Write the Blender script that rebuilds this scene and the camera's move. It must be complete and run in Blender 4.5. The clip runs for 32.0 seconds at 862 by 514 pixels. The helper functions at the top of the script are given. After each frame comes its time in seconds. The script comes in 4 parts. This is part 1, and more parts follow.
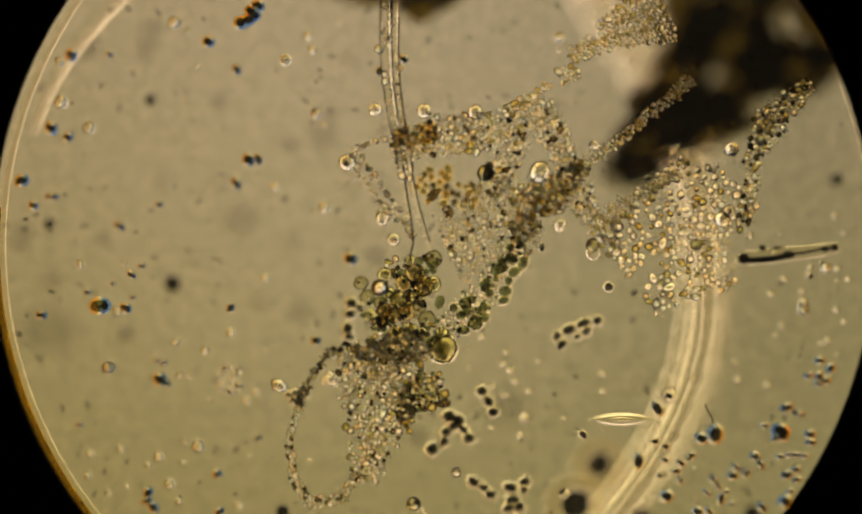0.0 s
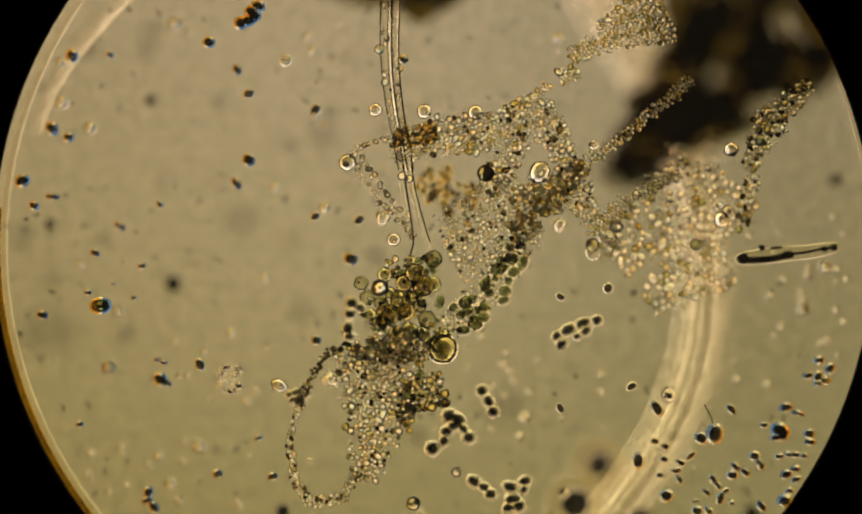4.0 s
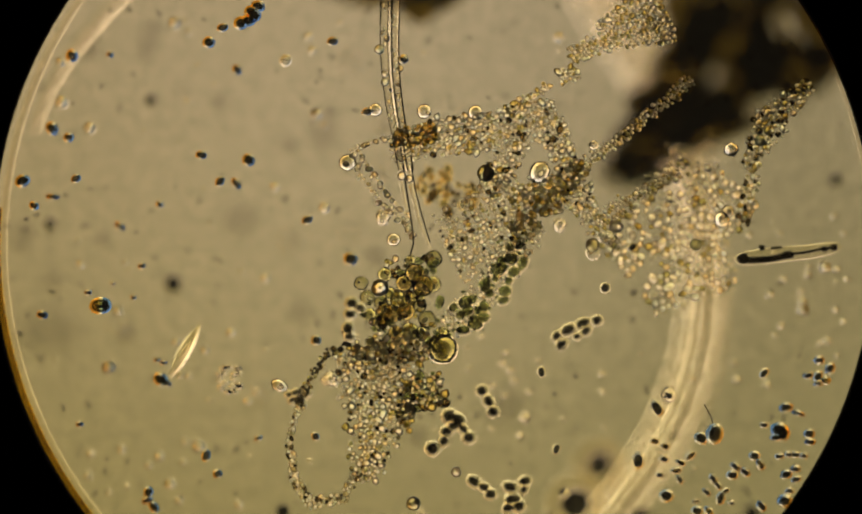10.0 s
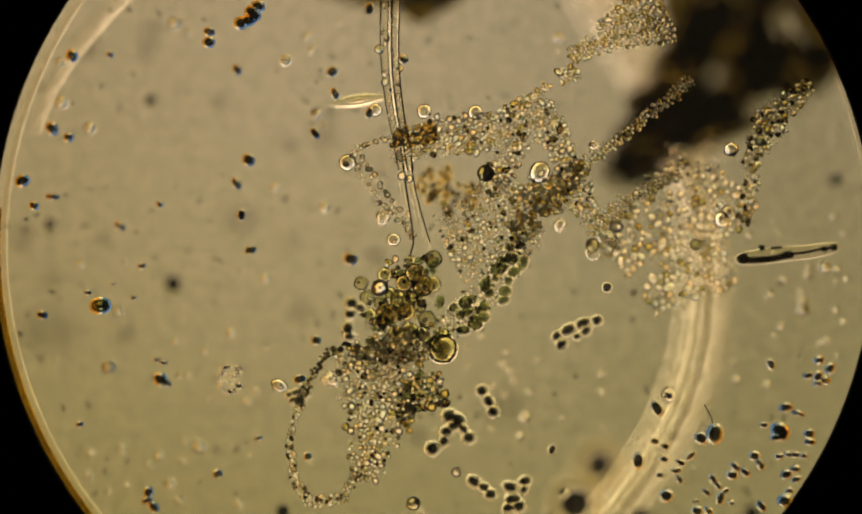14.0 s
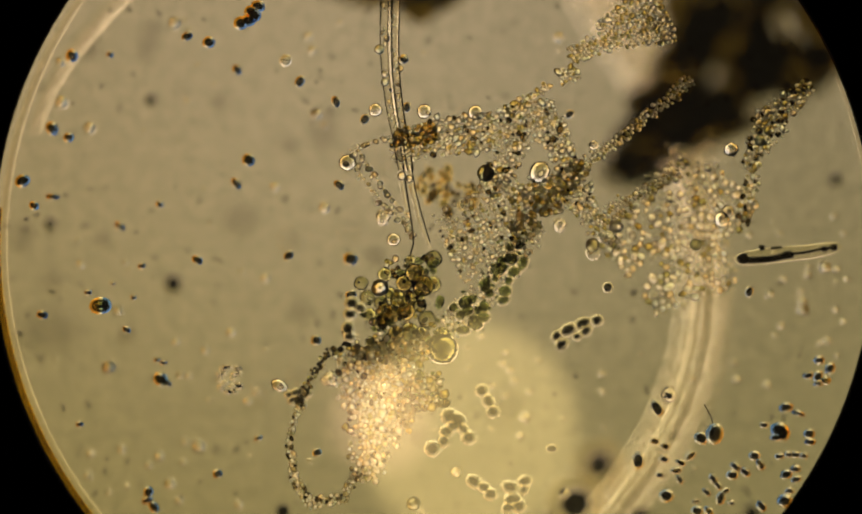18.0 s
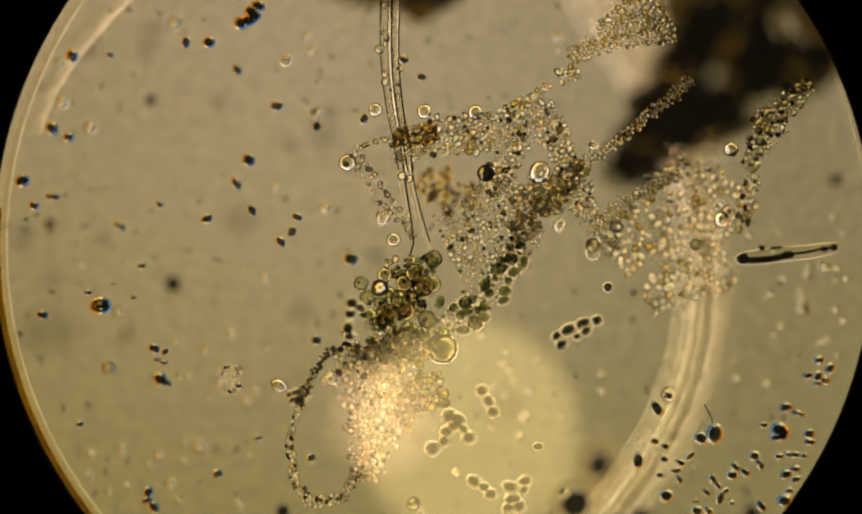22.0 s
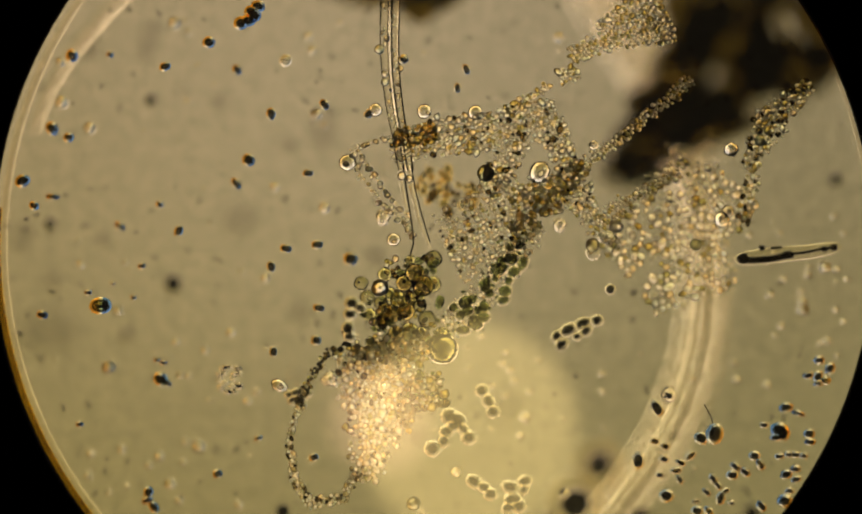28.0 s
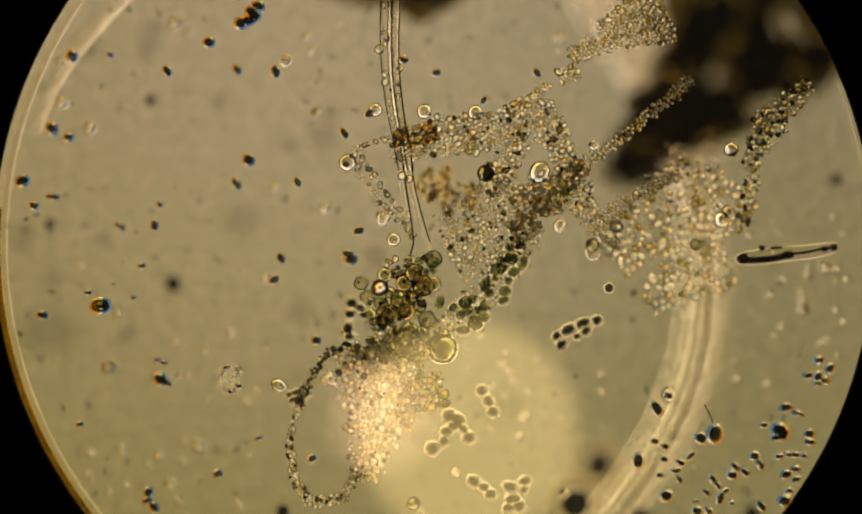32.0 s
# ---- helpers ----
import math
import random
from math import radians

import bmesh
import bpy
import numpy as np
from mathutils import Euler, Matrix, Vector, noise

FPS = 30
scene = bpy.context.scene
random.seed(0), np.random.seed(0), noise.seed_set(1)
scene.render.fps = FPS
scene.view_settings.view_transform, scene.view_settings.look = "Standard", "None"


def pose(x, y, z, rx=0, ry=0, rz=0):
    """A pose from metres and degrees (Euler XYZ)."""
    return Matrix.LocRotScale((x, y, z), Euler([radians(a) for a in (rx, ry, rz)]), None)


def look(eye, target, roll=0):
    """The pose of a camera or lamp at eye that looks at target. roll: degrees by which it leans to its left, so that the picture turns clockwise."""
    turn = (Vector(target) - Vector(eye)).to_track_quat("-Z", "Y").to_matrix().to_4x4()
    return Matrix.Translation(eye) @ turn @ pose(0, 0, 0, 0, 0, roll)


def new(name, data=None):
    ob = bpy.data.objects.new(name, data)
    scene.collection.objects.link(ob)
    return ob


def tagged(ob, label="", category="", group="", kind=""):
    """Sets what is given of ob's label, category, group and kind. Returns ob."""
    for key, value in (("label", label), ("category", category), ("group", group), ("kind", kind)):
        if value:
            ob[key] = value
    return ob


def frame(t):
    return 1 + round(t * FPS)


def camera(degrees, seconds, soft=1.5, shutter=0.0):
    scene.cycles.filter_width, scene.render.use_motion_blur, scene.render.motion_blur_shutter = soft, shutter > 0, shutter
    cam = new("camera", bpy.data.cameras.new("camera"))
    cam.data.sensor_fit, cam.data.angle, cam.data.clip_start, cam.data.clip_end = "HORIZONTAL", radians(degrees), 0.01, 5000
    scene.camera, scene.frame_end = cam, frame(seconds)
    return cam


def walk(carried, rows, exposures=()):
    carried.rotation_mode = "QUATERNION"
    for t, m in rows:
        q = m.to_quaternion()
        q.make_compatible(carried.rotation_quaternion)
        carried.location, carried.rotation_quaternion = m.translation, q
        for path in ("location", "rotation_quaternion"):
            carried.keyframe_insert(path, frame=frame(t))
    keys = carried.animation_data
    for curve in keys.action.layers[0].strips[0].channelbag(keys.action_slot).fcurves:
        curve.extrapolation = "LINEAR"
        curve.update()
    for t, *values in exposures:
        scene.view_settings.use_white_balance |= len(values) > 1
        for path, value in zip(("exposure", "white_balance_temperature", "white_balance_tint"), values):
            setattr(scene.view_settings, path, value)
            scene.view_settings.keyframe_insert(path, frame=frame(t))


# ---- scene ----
HIGH = 11.212                     # height of the lens over the plane in focus; the model is about 4000 times life size
cam = camera(8.0, 32.0, 1.8)
cam.data.dof.use_dof = True
cam.data.dof.focus_distance = HIGH
cam.data.dof.aperture_fstop = 0.125


def down(dz):
    return pose(0, 0, HIGH + dz)


# the focus is turned: down through the specimen at the start, up and back once, then still
walk(cam, [(0, down(-0.020)), (0.5, down(-0.020)), (0.6, down(-0.014)), (0.7, down(-0.004)), (0.8, down(0)),
           (1.7, down(0)), (1.9, down(0.008)), (2.2, down(0.026)), (2.4, down(0.010)), (2.6, down(0)),
           (3.2, down(0)), (32, down(0))],
     exposures=[(0, 0.0), (14.5, 0.0), (16.5, -0.09), (22.4, -0.09), (23.2, -0.07), (25.0, -0.02), (27.5, -0.08), (32, -0.09)])


def at(px, py, z=0.0):
    """A place by its distance in millimetres from the upper left corner of the field, at the height z."""
    s = (HIGH - z) / HIGH * 0.001
    return Vector(((px - 784) * s, (467.5 - py) * s, z))


# ---- light: the lamp under the stage, an added fill lamp, added glare spots that a plate blocks ----
world = bpy.data.worlds.new("dark_room")
scene.world = world
world.use_nodes = True
world.node_tree.nodes["Background"].inputs[0].default_value = (0.9, 0.95, 1.0, 1)
world.node_tree.nodes["Background"].inputs[1].default_value = 0.004


def lamp(name, kind, eye, target, watts, colour):
    data = bpy.data.lights.new(name, kind)
    data.energy, data.color = watts, colour
    ob = new(name, data)
    ob.matrix_world = look(eye, target)
    return ob


# added fill lamp, unseen, that lifts the dark bodies a little
fill = lamp("room_lamp", "AREA", (1.6, 2.4, 8), (0, 0, 0), 13, (1.0, 0.74, 0.40))
fill.data.shape, fill.data.size = "DISK", 1.2
# two added spots imitate the reflected glare disc and its pink core
SPOT = Vector((0.4, -1.1, 14.0))
beam = lamp("beam_lamp", "SPOT", SPOT, at(852, 784, 0.06), 12300, (1.0, 0.72, 0.26))
beam.data.spot_size, beam.data.spot_blend, beam.data.shadow_soft_size = radians(1.85), 0.5, 0.01
glow = lamp("glow_lamp", "SPOT", SPOT, at(696, 762, 0.06), 11800, (1.0, 0.60, 0.34))
glow.data.spot_size, glow.data.spot_blend, glow.data.shadow_soft_size = radians(0.74), 1.0, 0.01


# ---- materials ----
def nodes_of(name):
    m = bpy.data.materials.new(name)
    m.use_nodes = True
    m.node_tree.nodes.clear()
    return m, m.node_tree.nodes, m.node_tree.links


def put(ns, kind, **values):
    n = ns.new(kind)
    for k, v in values.items():
        n.inputs[k.replace("_", " ")].default_value = v
    return n


def finish(ns, ln, socket):
    ln.new(socket, ns.new("ShaderNodeOutputMaterial").inputs["Surface"])


def speckle(ns, ln, scale, a, b, lo=0.35, hi=0.65, detail=4.0):
    """Two colours mixed by noise, shifted from object to object."""
    co = ns.new("ShaderNodeTexCoord")
    info = ns.new("ShaderNodeObjectInfo")
    add = ns.new("ShaderNodeVectorMath")
    ln.new(co.outputs["Object"], add.inputs[0])
    mul = ns.new("ShaderNodeVectorMath")
    mul.operation = "SCALE"
    mul.inputs[0].default_value = (7.3, 3.1, 5.7)
    ln.new(info.outputs["Random"], mul.inputs["Scale"])
    ln.new(mul.outputs[0], add.inputs[1])
    tx = put(ns, "ShaderNodeTexNoise", Scale=scale, Detail=detail)
    ln.new(add.outputs[0], tx.inputs["Vector"])
    ramp = ns.new("ShaderNodeValToRGB")
    ramp.color_ramp.elements[0].position, ramp.color_ramp.elements[1].position = lo, hi
    ramp.color_ramp.elements[0].color, ramp.color_ramp.elements[1].color = (*a, 1), (*b, 1)
    ln.new(tx.outputs["Fac"], ramp.inputs["Fac"])
    return ramp.outputs["Color"], tx.outputs["Fac"]


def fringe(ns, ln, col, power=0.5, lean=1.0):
    """Tint a colour amber on a body's outward side and blue on its inward side, more so away from the middle of the
    field: the colour error of a simple lens, painted into the material.
    """
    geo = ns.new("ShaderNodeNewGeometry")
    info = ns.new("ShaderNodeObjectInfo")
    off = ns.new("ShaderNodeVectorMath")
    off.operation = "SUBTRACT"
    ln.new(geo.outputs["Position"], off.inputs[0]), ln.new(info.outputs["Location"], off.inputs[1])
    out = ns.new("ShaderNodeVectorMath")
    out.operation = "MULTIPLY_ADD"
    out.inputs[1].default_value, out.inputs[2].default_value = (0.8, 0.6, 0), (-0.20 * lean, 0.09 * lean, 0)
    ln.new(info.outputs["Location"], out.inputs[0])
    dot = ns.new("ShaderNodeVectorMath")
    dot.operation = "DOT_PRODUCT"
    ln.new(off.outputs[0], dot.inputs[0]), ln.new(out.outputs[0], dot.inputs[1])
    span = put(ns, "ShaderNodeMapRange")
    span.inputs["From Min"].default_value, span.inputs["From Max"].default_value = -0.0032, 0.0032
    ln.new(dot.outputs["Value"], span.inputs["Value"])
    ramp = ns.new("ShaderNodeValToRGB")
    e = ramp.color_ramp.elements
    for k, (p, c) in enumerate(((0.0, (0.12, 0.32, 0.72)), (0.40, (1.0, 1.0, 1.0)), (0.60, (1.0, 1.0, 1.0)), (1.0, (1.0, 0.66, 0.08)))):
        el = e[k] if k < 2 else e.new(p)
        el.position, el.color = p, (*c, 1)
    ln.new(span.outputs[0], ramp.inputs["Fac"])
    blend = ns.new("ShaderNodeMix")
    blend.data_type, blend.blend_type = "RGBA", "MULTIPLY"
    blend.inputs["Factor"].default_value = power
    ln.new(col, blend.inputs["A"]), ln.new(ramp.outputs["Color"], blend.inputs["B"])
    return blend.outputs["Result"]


def clear(name, ior, a, b, body=0.0, scale=2.0, bump=0.0, rough=0.0, milk=0.0, hues=False, error=0.6, thin=0.0):
    """A clear, tinted, water-filled body; body: the share of pigment that takes light in; milk: of pale scatter added
    for a veil of glare; hues: pigments that differ from cell to cell; error: the strength of the painted lens fringe.
    """
    m, ns, ln = nodes_of(name)
    col, fac = speckle(ns, ln, scale, a, b)
    g = put(ns, "ShaderNodeBsdfGlass", Roughness=rough, IOR=ior)
    if hues:
        info = ns.new("ShaderNodeObjectInfo")
        pigment = ns.new("ShaderNodeValToRGB")
        e = pigment.color_ramp.elements
        for k, (p, c) in enumerate(((0.0, (1.0, 0.86, 0.56)), (0.28, (1.0, 0.97, 0.90)), (0.62, (1.0, 1.0, 1.0)), (0.80, (0.90, 0.95, 0.86)), (1.0, (0.84, 0.92, 1.0)))):
            el = e[k] if k < 2 else e.new(p)
            el.position, el.color = p, (*c, 1)
        ln.new(info.outputs["Random"], pigment.inputs["Fac"])
        blend = ns.new("ShaderNodeMix")
        blend.data_type, blend.blend_type = "RGBA", "MULTIPLY"
        blend.inputs["Factor"].default_value = 0.75
        ln.new(col, blend.inputs["A"]), ln.new(pigment.outputs["Color"], blend.inputs["B"])
        col = blend.outputs["Result"]
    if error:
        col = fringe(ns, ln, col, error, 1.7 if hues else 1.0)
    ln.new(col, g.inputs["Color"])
    if bump:
        bp = put(ns, "ShaderNodeBump", Strength=bump, Distance=0.3)
        ln.new(fac, bp.inputs["Height"])
        ln.new(bp.outputs[0], g.inputs["Normal"])
    out = g.outputs[0]
    if body:
        d = put(ns, "ShaderNodeBsdfDiffuse", Color=(0.10, 0.075, 0.02, 1))
        mix = put(ns, "ShaderNodeMixShader", Fac=body)
        ln.new(out, mix.inputs[1]), ln.new(d.outputs[0], mix.inputs[2])
        out = mix.outputs[0]
    # pale scatter added so that cells catch the veil of glare
    if milk:
        d = put(ns, "ShaderNodeBsdfDiffuse", Color=(0.80, 0.70, 0.46, 1))
        mix = put(ns, "ShaderNodeMixShader", Fac=milk)
        ln.new(out, mix.inputs[1]), ln.new(d.outputs[0], mix.inputs[2])
        out = mix.outputs[0]
    if thin:
        t = put(ns, "ShaderNodeBsdfTransparent")
        mix = put(ns, "ShaderNodeMixShader", Fac=thin)
        ln.new(out, mix.inputs[1]), ln.new(t.outputs[0], mix.inputs[2])
        out = mix.outputs[0]
    finish(ns, ln, out)
    return m


def solid(name, a, b, scale=3.0, rough=0.6, alpha=1.0, bump=0.3, shine=0.3):
    m, ns, ln = nodes_of(name)
    col, fac = speckle(ns, ln, scale, a, b)
    p = put(ns, "ShaderNodeBsdfPrincipled", Roughness=rough, Alpha=alpha)
    p.inputs["Specular IOR Level"].default_value = shine
    ln.new(col, p.inputs["Base Color"])
    bp = put(ns, "ShaderNodeBump", Strength=bump, Distance=0.2)
    ln.new(fac, bp.inputs["Height"])
    ln.new(bp.outputs[0], p.inputs["Normal"])
    finish(ns, ln, p.outputs[0])
    return m


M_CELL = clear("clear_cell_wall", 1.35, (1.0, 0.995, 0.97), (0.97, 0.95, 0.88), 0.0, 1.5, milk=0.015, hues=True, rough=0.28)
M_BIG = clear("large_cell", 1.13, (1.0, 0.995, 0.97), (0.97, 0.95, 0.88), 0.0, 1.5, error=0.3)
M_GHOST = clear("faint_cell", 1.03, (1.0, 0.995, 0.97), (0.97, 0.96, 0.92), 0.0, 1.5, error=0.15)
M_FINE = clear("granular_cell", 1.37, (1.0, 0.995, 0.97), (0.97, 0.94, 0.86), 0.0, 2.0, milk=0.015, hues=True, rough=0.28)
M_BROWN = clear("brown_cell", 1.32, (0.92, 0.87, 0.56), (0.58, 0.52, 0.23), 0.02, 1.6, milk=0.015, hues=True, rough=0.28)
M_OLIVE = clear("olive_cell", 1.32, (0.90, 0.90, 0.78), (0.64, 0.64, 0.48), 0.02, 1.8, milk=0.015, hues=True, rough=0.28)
M_OLD = clear("olive_spore", 1.13, (0.90, 0.89, 0.68), (0.60, 0.60, 0.38), 0.03, 1.6, error=0.15)
M_THIN = clear("thin_spore", 1.05, (0.96, 0.95, 0.84), (0.84, 0.83, 0.64), 0.0, 1.6, error=0.15)
M_RIPE = clear("brown_spore", 1.13, (0.85, 0.78, 0.54), (0.53, 0.48, 0.25), 0.03, 1.6, error=0.15)
M_SPORE = clear("spore_wall", 1.13, (0.74, 0.74, 0.54), (0.44, 0.44, 0.27), 0.04, 1.6, milk=0.015, error=0.1)
# glass of the shells added to imitate bright optical halos
M_HALO = clear("halo_glass", 1.055, (1.0, 0.99, 0.95), (1.0, 0.98, 0.92), 0.0, 1.0, error=0.8)
M_ROD = clear("rod_wall", 1.03, (1.0, 0.99, 0.95), (1.0, 0.98, 0.92), 0.0, 1.0, error=0)
M_GREEN = clear("green_cell", 1.17, (0.54, 0.57, 0.38), (0.27, 0.30, 0.17), 0.03, 1.6, error=0.15)
M_SHEATH = clear("rod_sheath", 1.055, (1.0, 0.99, 0.95), (1.0, 0.98, 0.92), 0.0, 1.0, error=0)
M_CLUMP_HALO = clear("clump_halo", 1.055, (1.0, 0.99, 0.95), (1.0, 0.98, 0.92), 0.0, 1.0, error=0.25)
M_DIM = clear("dim_bacterium", 1.30, (0.62, 0.54, 0.30), (0.26, 0.20, 0.08), 0.25, 2.0)
M_PALE = clear("pale_cell", 1.06, (1.0, 1.0, 0.97), (1.0, 0.98, 0.93), 0.0, 1.0, error=0.3)
M_CLEAR = clear("clear_swimmer", 1.06, (1.0, 1.0, 0.97), (1.0, 0.98, 0.93), 0.0, 1.0, error=0)
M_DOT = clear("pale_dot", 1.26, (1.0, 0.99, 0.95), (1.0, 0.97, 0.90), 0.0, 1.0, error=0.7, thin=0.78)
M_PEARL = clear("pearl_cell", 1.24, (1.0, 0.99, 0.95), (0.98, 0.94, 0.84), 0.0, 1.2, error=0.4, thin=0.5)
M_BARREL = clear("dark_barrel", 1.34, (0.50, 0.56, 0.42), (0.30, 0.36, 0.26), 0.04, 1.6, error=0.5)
M_NUC = clear("nucleate_cell", 1.14, (1.0, 0.98, 0.92), (0.95, 0.91, 0.78), 0.0, 1.0, milk=0.015, hues=True, rough=0.28)
M_SOFT = clear("soft_cell", 1.24, (1.0, 0.99, 0.95), (0.98, 0.94, 0.84), 0.0, 1.2, milk=0.015, hues=True, rough=0.28)
M_DARK = solid("dark_bacterium", (0.050, 0.044, 0.026), (0.120, 0.100, 0.055), 2.0, 0.45, 0.82, 0.2, 0.1)
M_SWIM = solid("brown_bacterium", (0.070, 0.052, 0.022), (0.130, 0.100, 0.045), 2.0, 0.45, 0.70, 0.2, 0.1)
M_DUST = solid("dust_grain", (0.010, 0.008, 0.004), (0.03, 0.022, 0.008), 3.0, 0.8, 0.78, 0.3, 0.05)
M_FAINT = solid("faint_dust", (0.06, 0.05, 0.025), (0.10, 0.08, 0.04), 3.0, 0.7, 0.13, 0.3, 0.05)
M_SPECK = clear("olive_nucleus", 1.10, (0.66, 0.68, 0.50), (0.38, 0.40, 0.25), 0.03, 1.5, milk=0.015)
M_WALL = clear("hypha_wall", 1.075, (1.0, 0.99, 0.96), (0.99, 0.97, 0.91), 0.0, 0.02, error=0)
M_HAIR = solid("dark_hair", (0.02, 0.016, 0.008), (0.05, 0.04, 0.02), 30.0, 0.5)
M_BLACK = solid("blackened_metal", (0.0006, 0.0006, 0.0006), (0.001, 0.001, 0.001), 20.0, 0.9, 1.0, 0.05, 0.0)
M_OCHRE = clear("brown_rim", 1.02, (0.68, 0.53, 0.12), (0.52, 0.40, 0.07), 0.05, 12.0, error=0)
M_EDGE = solid("cell_edge", (0.05, 0.045, 0.025), (0.10, 0.085, 0.045), 3.0, 0.7, 0.62, 0.3, 0.05)
M_RUST = clear("rust_cell", 1.12, (0.90, 0.79, 0.46), (0.66, 0.53, 0.24), 0.03, 1.6, milk=0.015)
M_RING = solid("thin_cell_wall", (0.06, 0.05, 0.025), (0.10, 0.08, 0.04), 3.0, 0.7, 0.20, 0.3, 0.05)
M_STRAND = clear("milky_strand", 1.10, (1.0, 0.98, 0.94), (1.0, 0.96, 0.90), 0.0, 6.0, error=0)
M_ARC = clear("pale_arc", 1.045, (1.0, 0.98, 0.94), (1.0, 0.96, 0.90), 0.0, 6.0, error=0)
M_RIM = clear("pale_rim", 1.012, (1.0, 0.98, 0.92), (1.0, 0.96, 0.90), 0.0, 6.0, error=0)


def film_glass(name, haze, tint):
    m, ns, ln = nodes_of(name)
    t = put(ns, "ShaderNodeBsdfTransparent", Color=(*tint, 1))
    col, fac = speckle(ns, ln, 9.0, (0.86, 0.85, 0.82), (0.90, 0.89, 0.86))
    d = put(ns, "ShaderNodeBsdfDiffuse")
    ln.new(col, d.inputs["Color"])
    mix = put(ns, "ShaderNodeMixShader", Fac=haze)
    ln.new(t.outputs[0], mix.inputs[1]), ln.new(d.outputs[0], mix.inputs[2])
    finish(ns, ln, mix.outputs[0])
    return m


M_MUD = film_glass("dark_debris", 0.14, (0.50, 0.42, 0.17))
M_SLIDE = film_glass("slide_glass", 0.004, (0.985, 0.995, 0.985))
def water_film():
    m, ns, ln = nodes_of("water_film")
    # faint random mottle added to the tint as background grain
    col, fac = speckle(ns, ln, 40.0, (0.93, 0.94, 0.935), (1.0, 1.0, 1.0), 0.3, 0.7, 6.0)
    t = put(ns, "ShaderNodeBsdfTransparent")
    ln.new(col, t.inputs["Color"])
    finish(ns, ln, t.outputs[0])
    return m


M_WATER = water_film()
# haze added so that the glare spots veil what lies below
M_COVER = film_glass("cover_glass", 0.12, (0.99, 0.995, 0.99))


def lamp_field():
    """The lit condenser lens: warm white, dimmed and tinted across the field, with an added brighter outer zone."""
    m, ns, ln = nodes_of("lamp_field")
    co = ns.new("ShaderNodeTexCoord")

    def face(location, scale, stops):
        shift = put(ns, "ShaderNodeMapping")
        shift.inputs["Location"].default_value = location
        shift.inputs["Scale"].default_value = (scale, scale, scale)
        ln.new(co.outputs["Object"], shift.inputs[0])
        gr = ns.new("ShaderNodeTexGradient")
        gr.gradient_type = "SPHERICAL"
        ln.new(shift.outputs[0], gr.inputs[0])
        ramp = ns.new("ShaderNodeValToRGB")
        e = ramp.color_ramp.elements
        for k, (p, c) in enumerate(stops):
            el = e[k] if k < 2 else e.new(p)
            el.position, el.color = p, (*c, 1)
        ln.new(gr.outputs["Color"], ramp.inputs["Fac"])
        return ramp.outputs["Color"]

    # falloff of the field put into the emission colour
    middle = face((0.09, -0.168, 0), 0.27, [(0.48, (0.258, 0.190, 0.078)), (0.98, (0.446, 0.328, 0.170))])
    # outer zone added beyond direct view to brighten refracting cells
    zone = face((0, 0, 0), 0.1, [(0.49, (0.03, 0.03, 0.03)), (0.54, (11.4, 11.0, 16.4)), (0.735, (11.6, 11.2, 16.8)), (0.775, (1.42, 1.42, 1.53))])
    mul = ns.new("ShaderNodeMix")
    mul.data_type, mul.blend_type = "RGBA", "MULTIPLY"
    mul.inputs["Factor"].default_value = 1.0
    ln.new(middle, mul.inputs["A"]), ln.new(zone, mul.inputs["B"])
    # tint across x and y put into the emission colour
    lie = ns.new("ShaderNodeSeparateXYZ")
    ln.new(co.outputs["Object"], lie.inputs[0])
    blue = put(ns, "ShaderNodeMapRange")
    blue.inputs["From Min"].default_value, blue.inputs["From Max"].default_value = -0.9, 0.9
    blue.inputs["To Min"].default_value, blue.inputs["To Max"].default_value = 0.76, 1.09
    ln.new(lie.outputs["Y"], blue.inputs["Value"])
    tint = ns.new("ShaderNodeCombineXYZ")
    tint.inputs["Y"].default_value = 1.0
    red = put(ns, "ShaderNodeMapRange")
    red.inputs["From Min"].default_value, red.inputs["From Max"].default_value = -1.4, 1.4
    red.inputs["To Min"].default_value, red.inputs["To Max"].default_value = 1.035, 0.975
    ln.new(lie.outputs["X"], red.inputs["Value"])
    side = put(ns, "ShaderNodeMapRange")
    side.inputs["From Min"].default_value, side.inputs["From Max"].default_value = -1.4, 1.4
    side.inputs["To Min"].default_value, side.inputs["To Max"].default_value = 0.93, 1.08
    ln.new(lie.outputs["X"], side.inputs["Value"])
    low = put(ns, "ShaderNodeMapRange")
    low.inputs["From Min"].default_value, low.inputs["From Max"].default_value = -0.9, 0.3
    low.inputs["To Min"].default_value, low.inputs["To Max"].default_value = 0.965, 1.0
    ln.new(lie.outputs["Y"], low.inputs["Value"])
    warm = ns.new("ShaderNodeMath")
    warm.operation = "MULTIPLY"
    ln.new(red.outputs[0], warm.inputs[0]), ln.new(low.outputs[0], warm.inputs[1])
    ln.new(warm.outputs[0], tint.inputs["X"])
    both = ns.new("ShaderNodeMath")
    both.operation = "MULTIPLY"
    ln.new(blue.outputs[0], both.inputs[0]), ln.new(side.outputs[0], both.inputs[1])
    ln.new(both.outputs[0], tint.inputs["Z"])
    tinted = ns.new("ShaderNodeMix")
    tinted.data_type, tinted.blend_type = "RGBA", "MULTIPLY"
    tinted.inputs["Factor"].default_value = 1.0
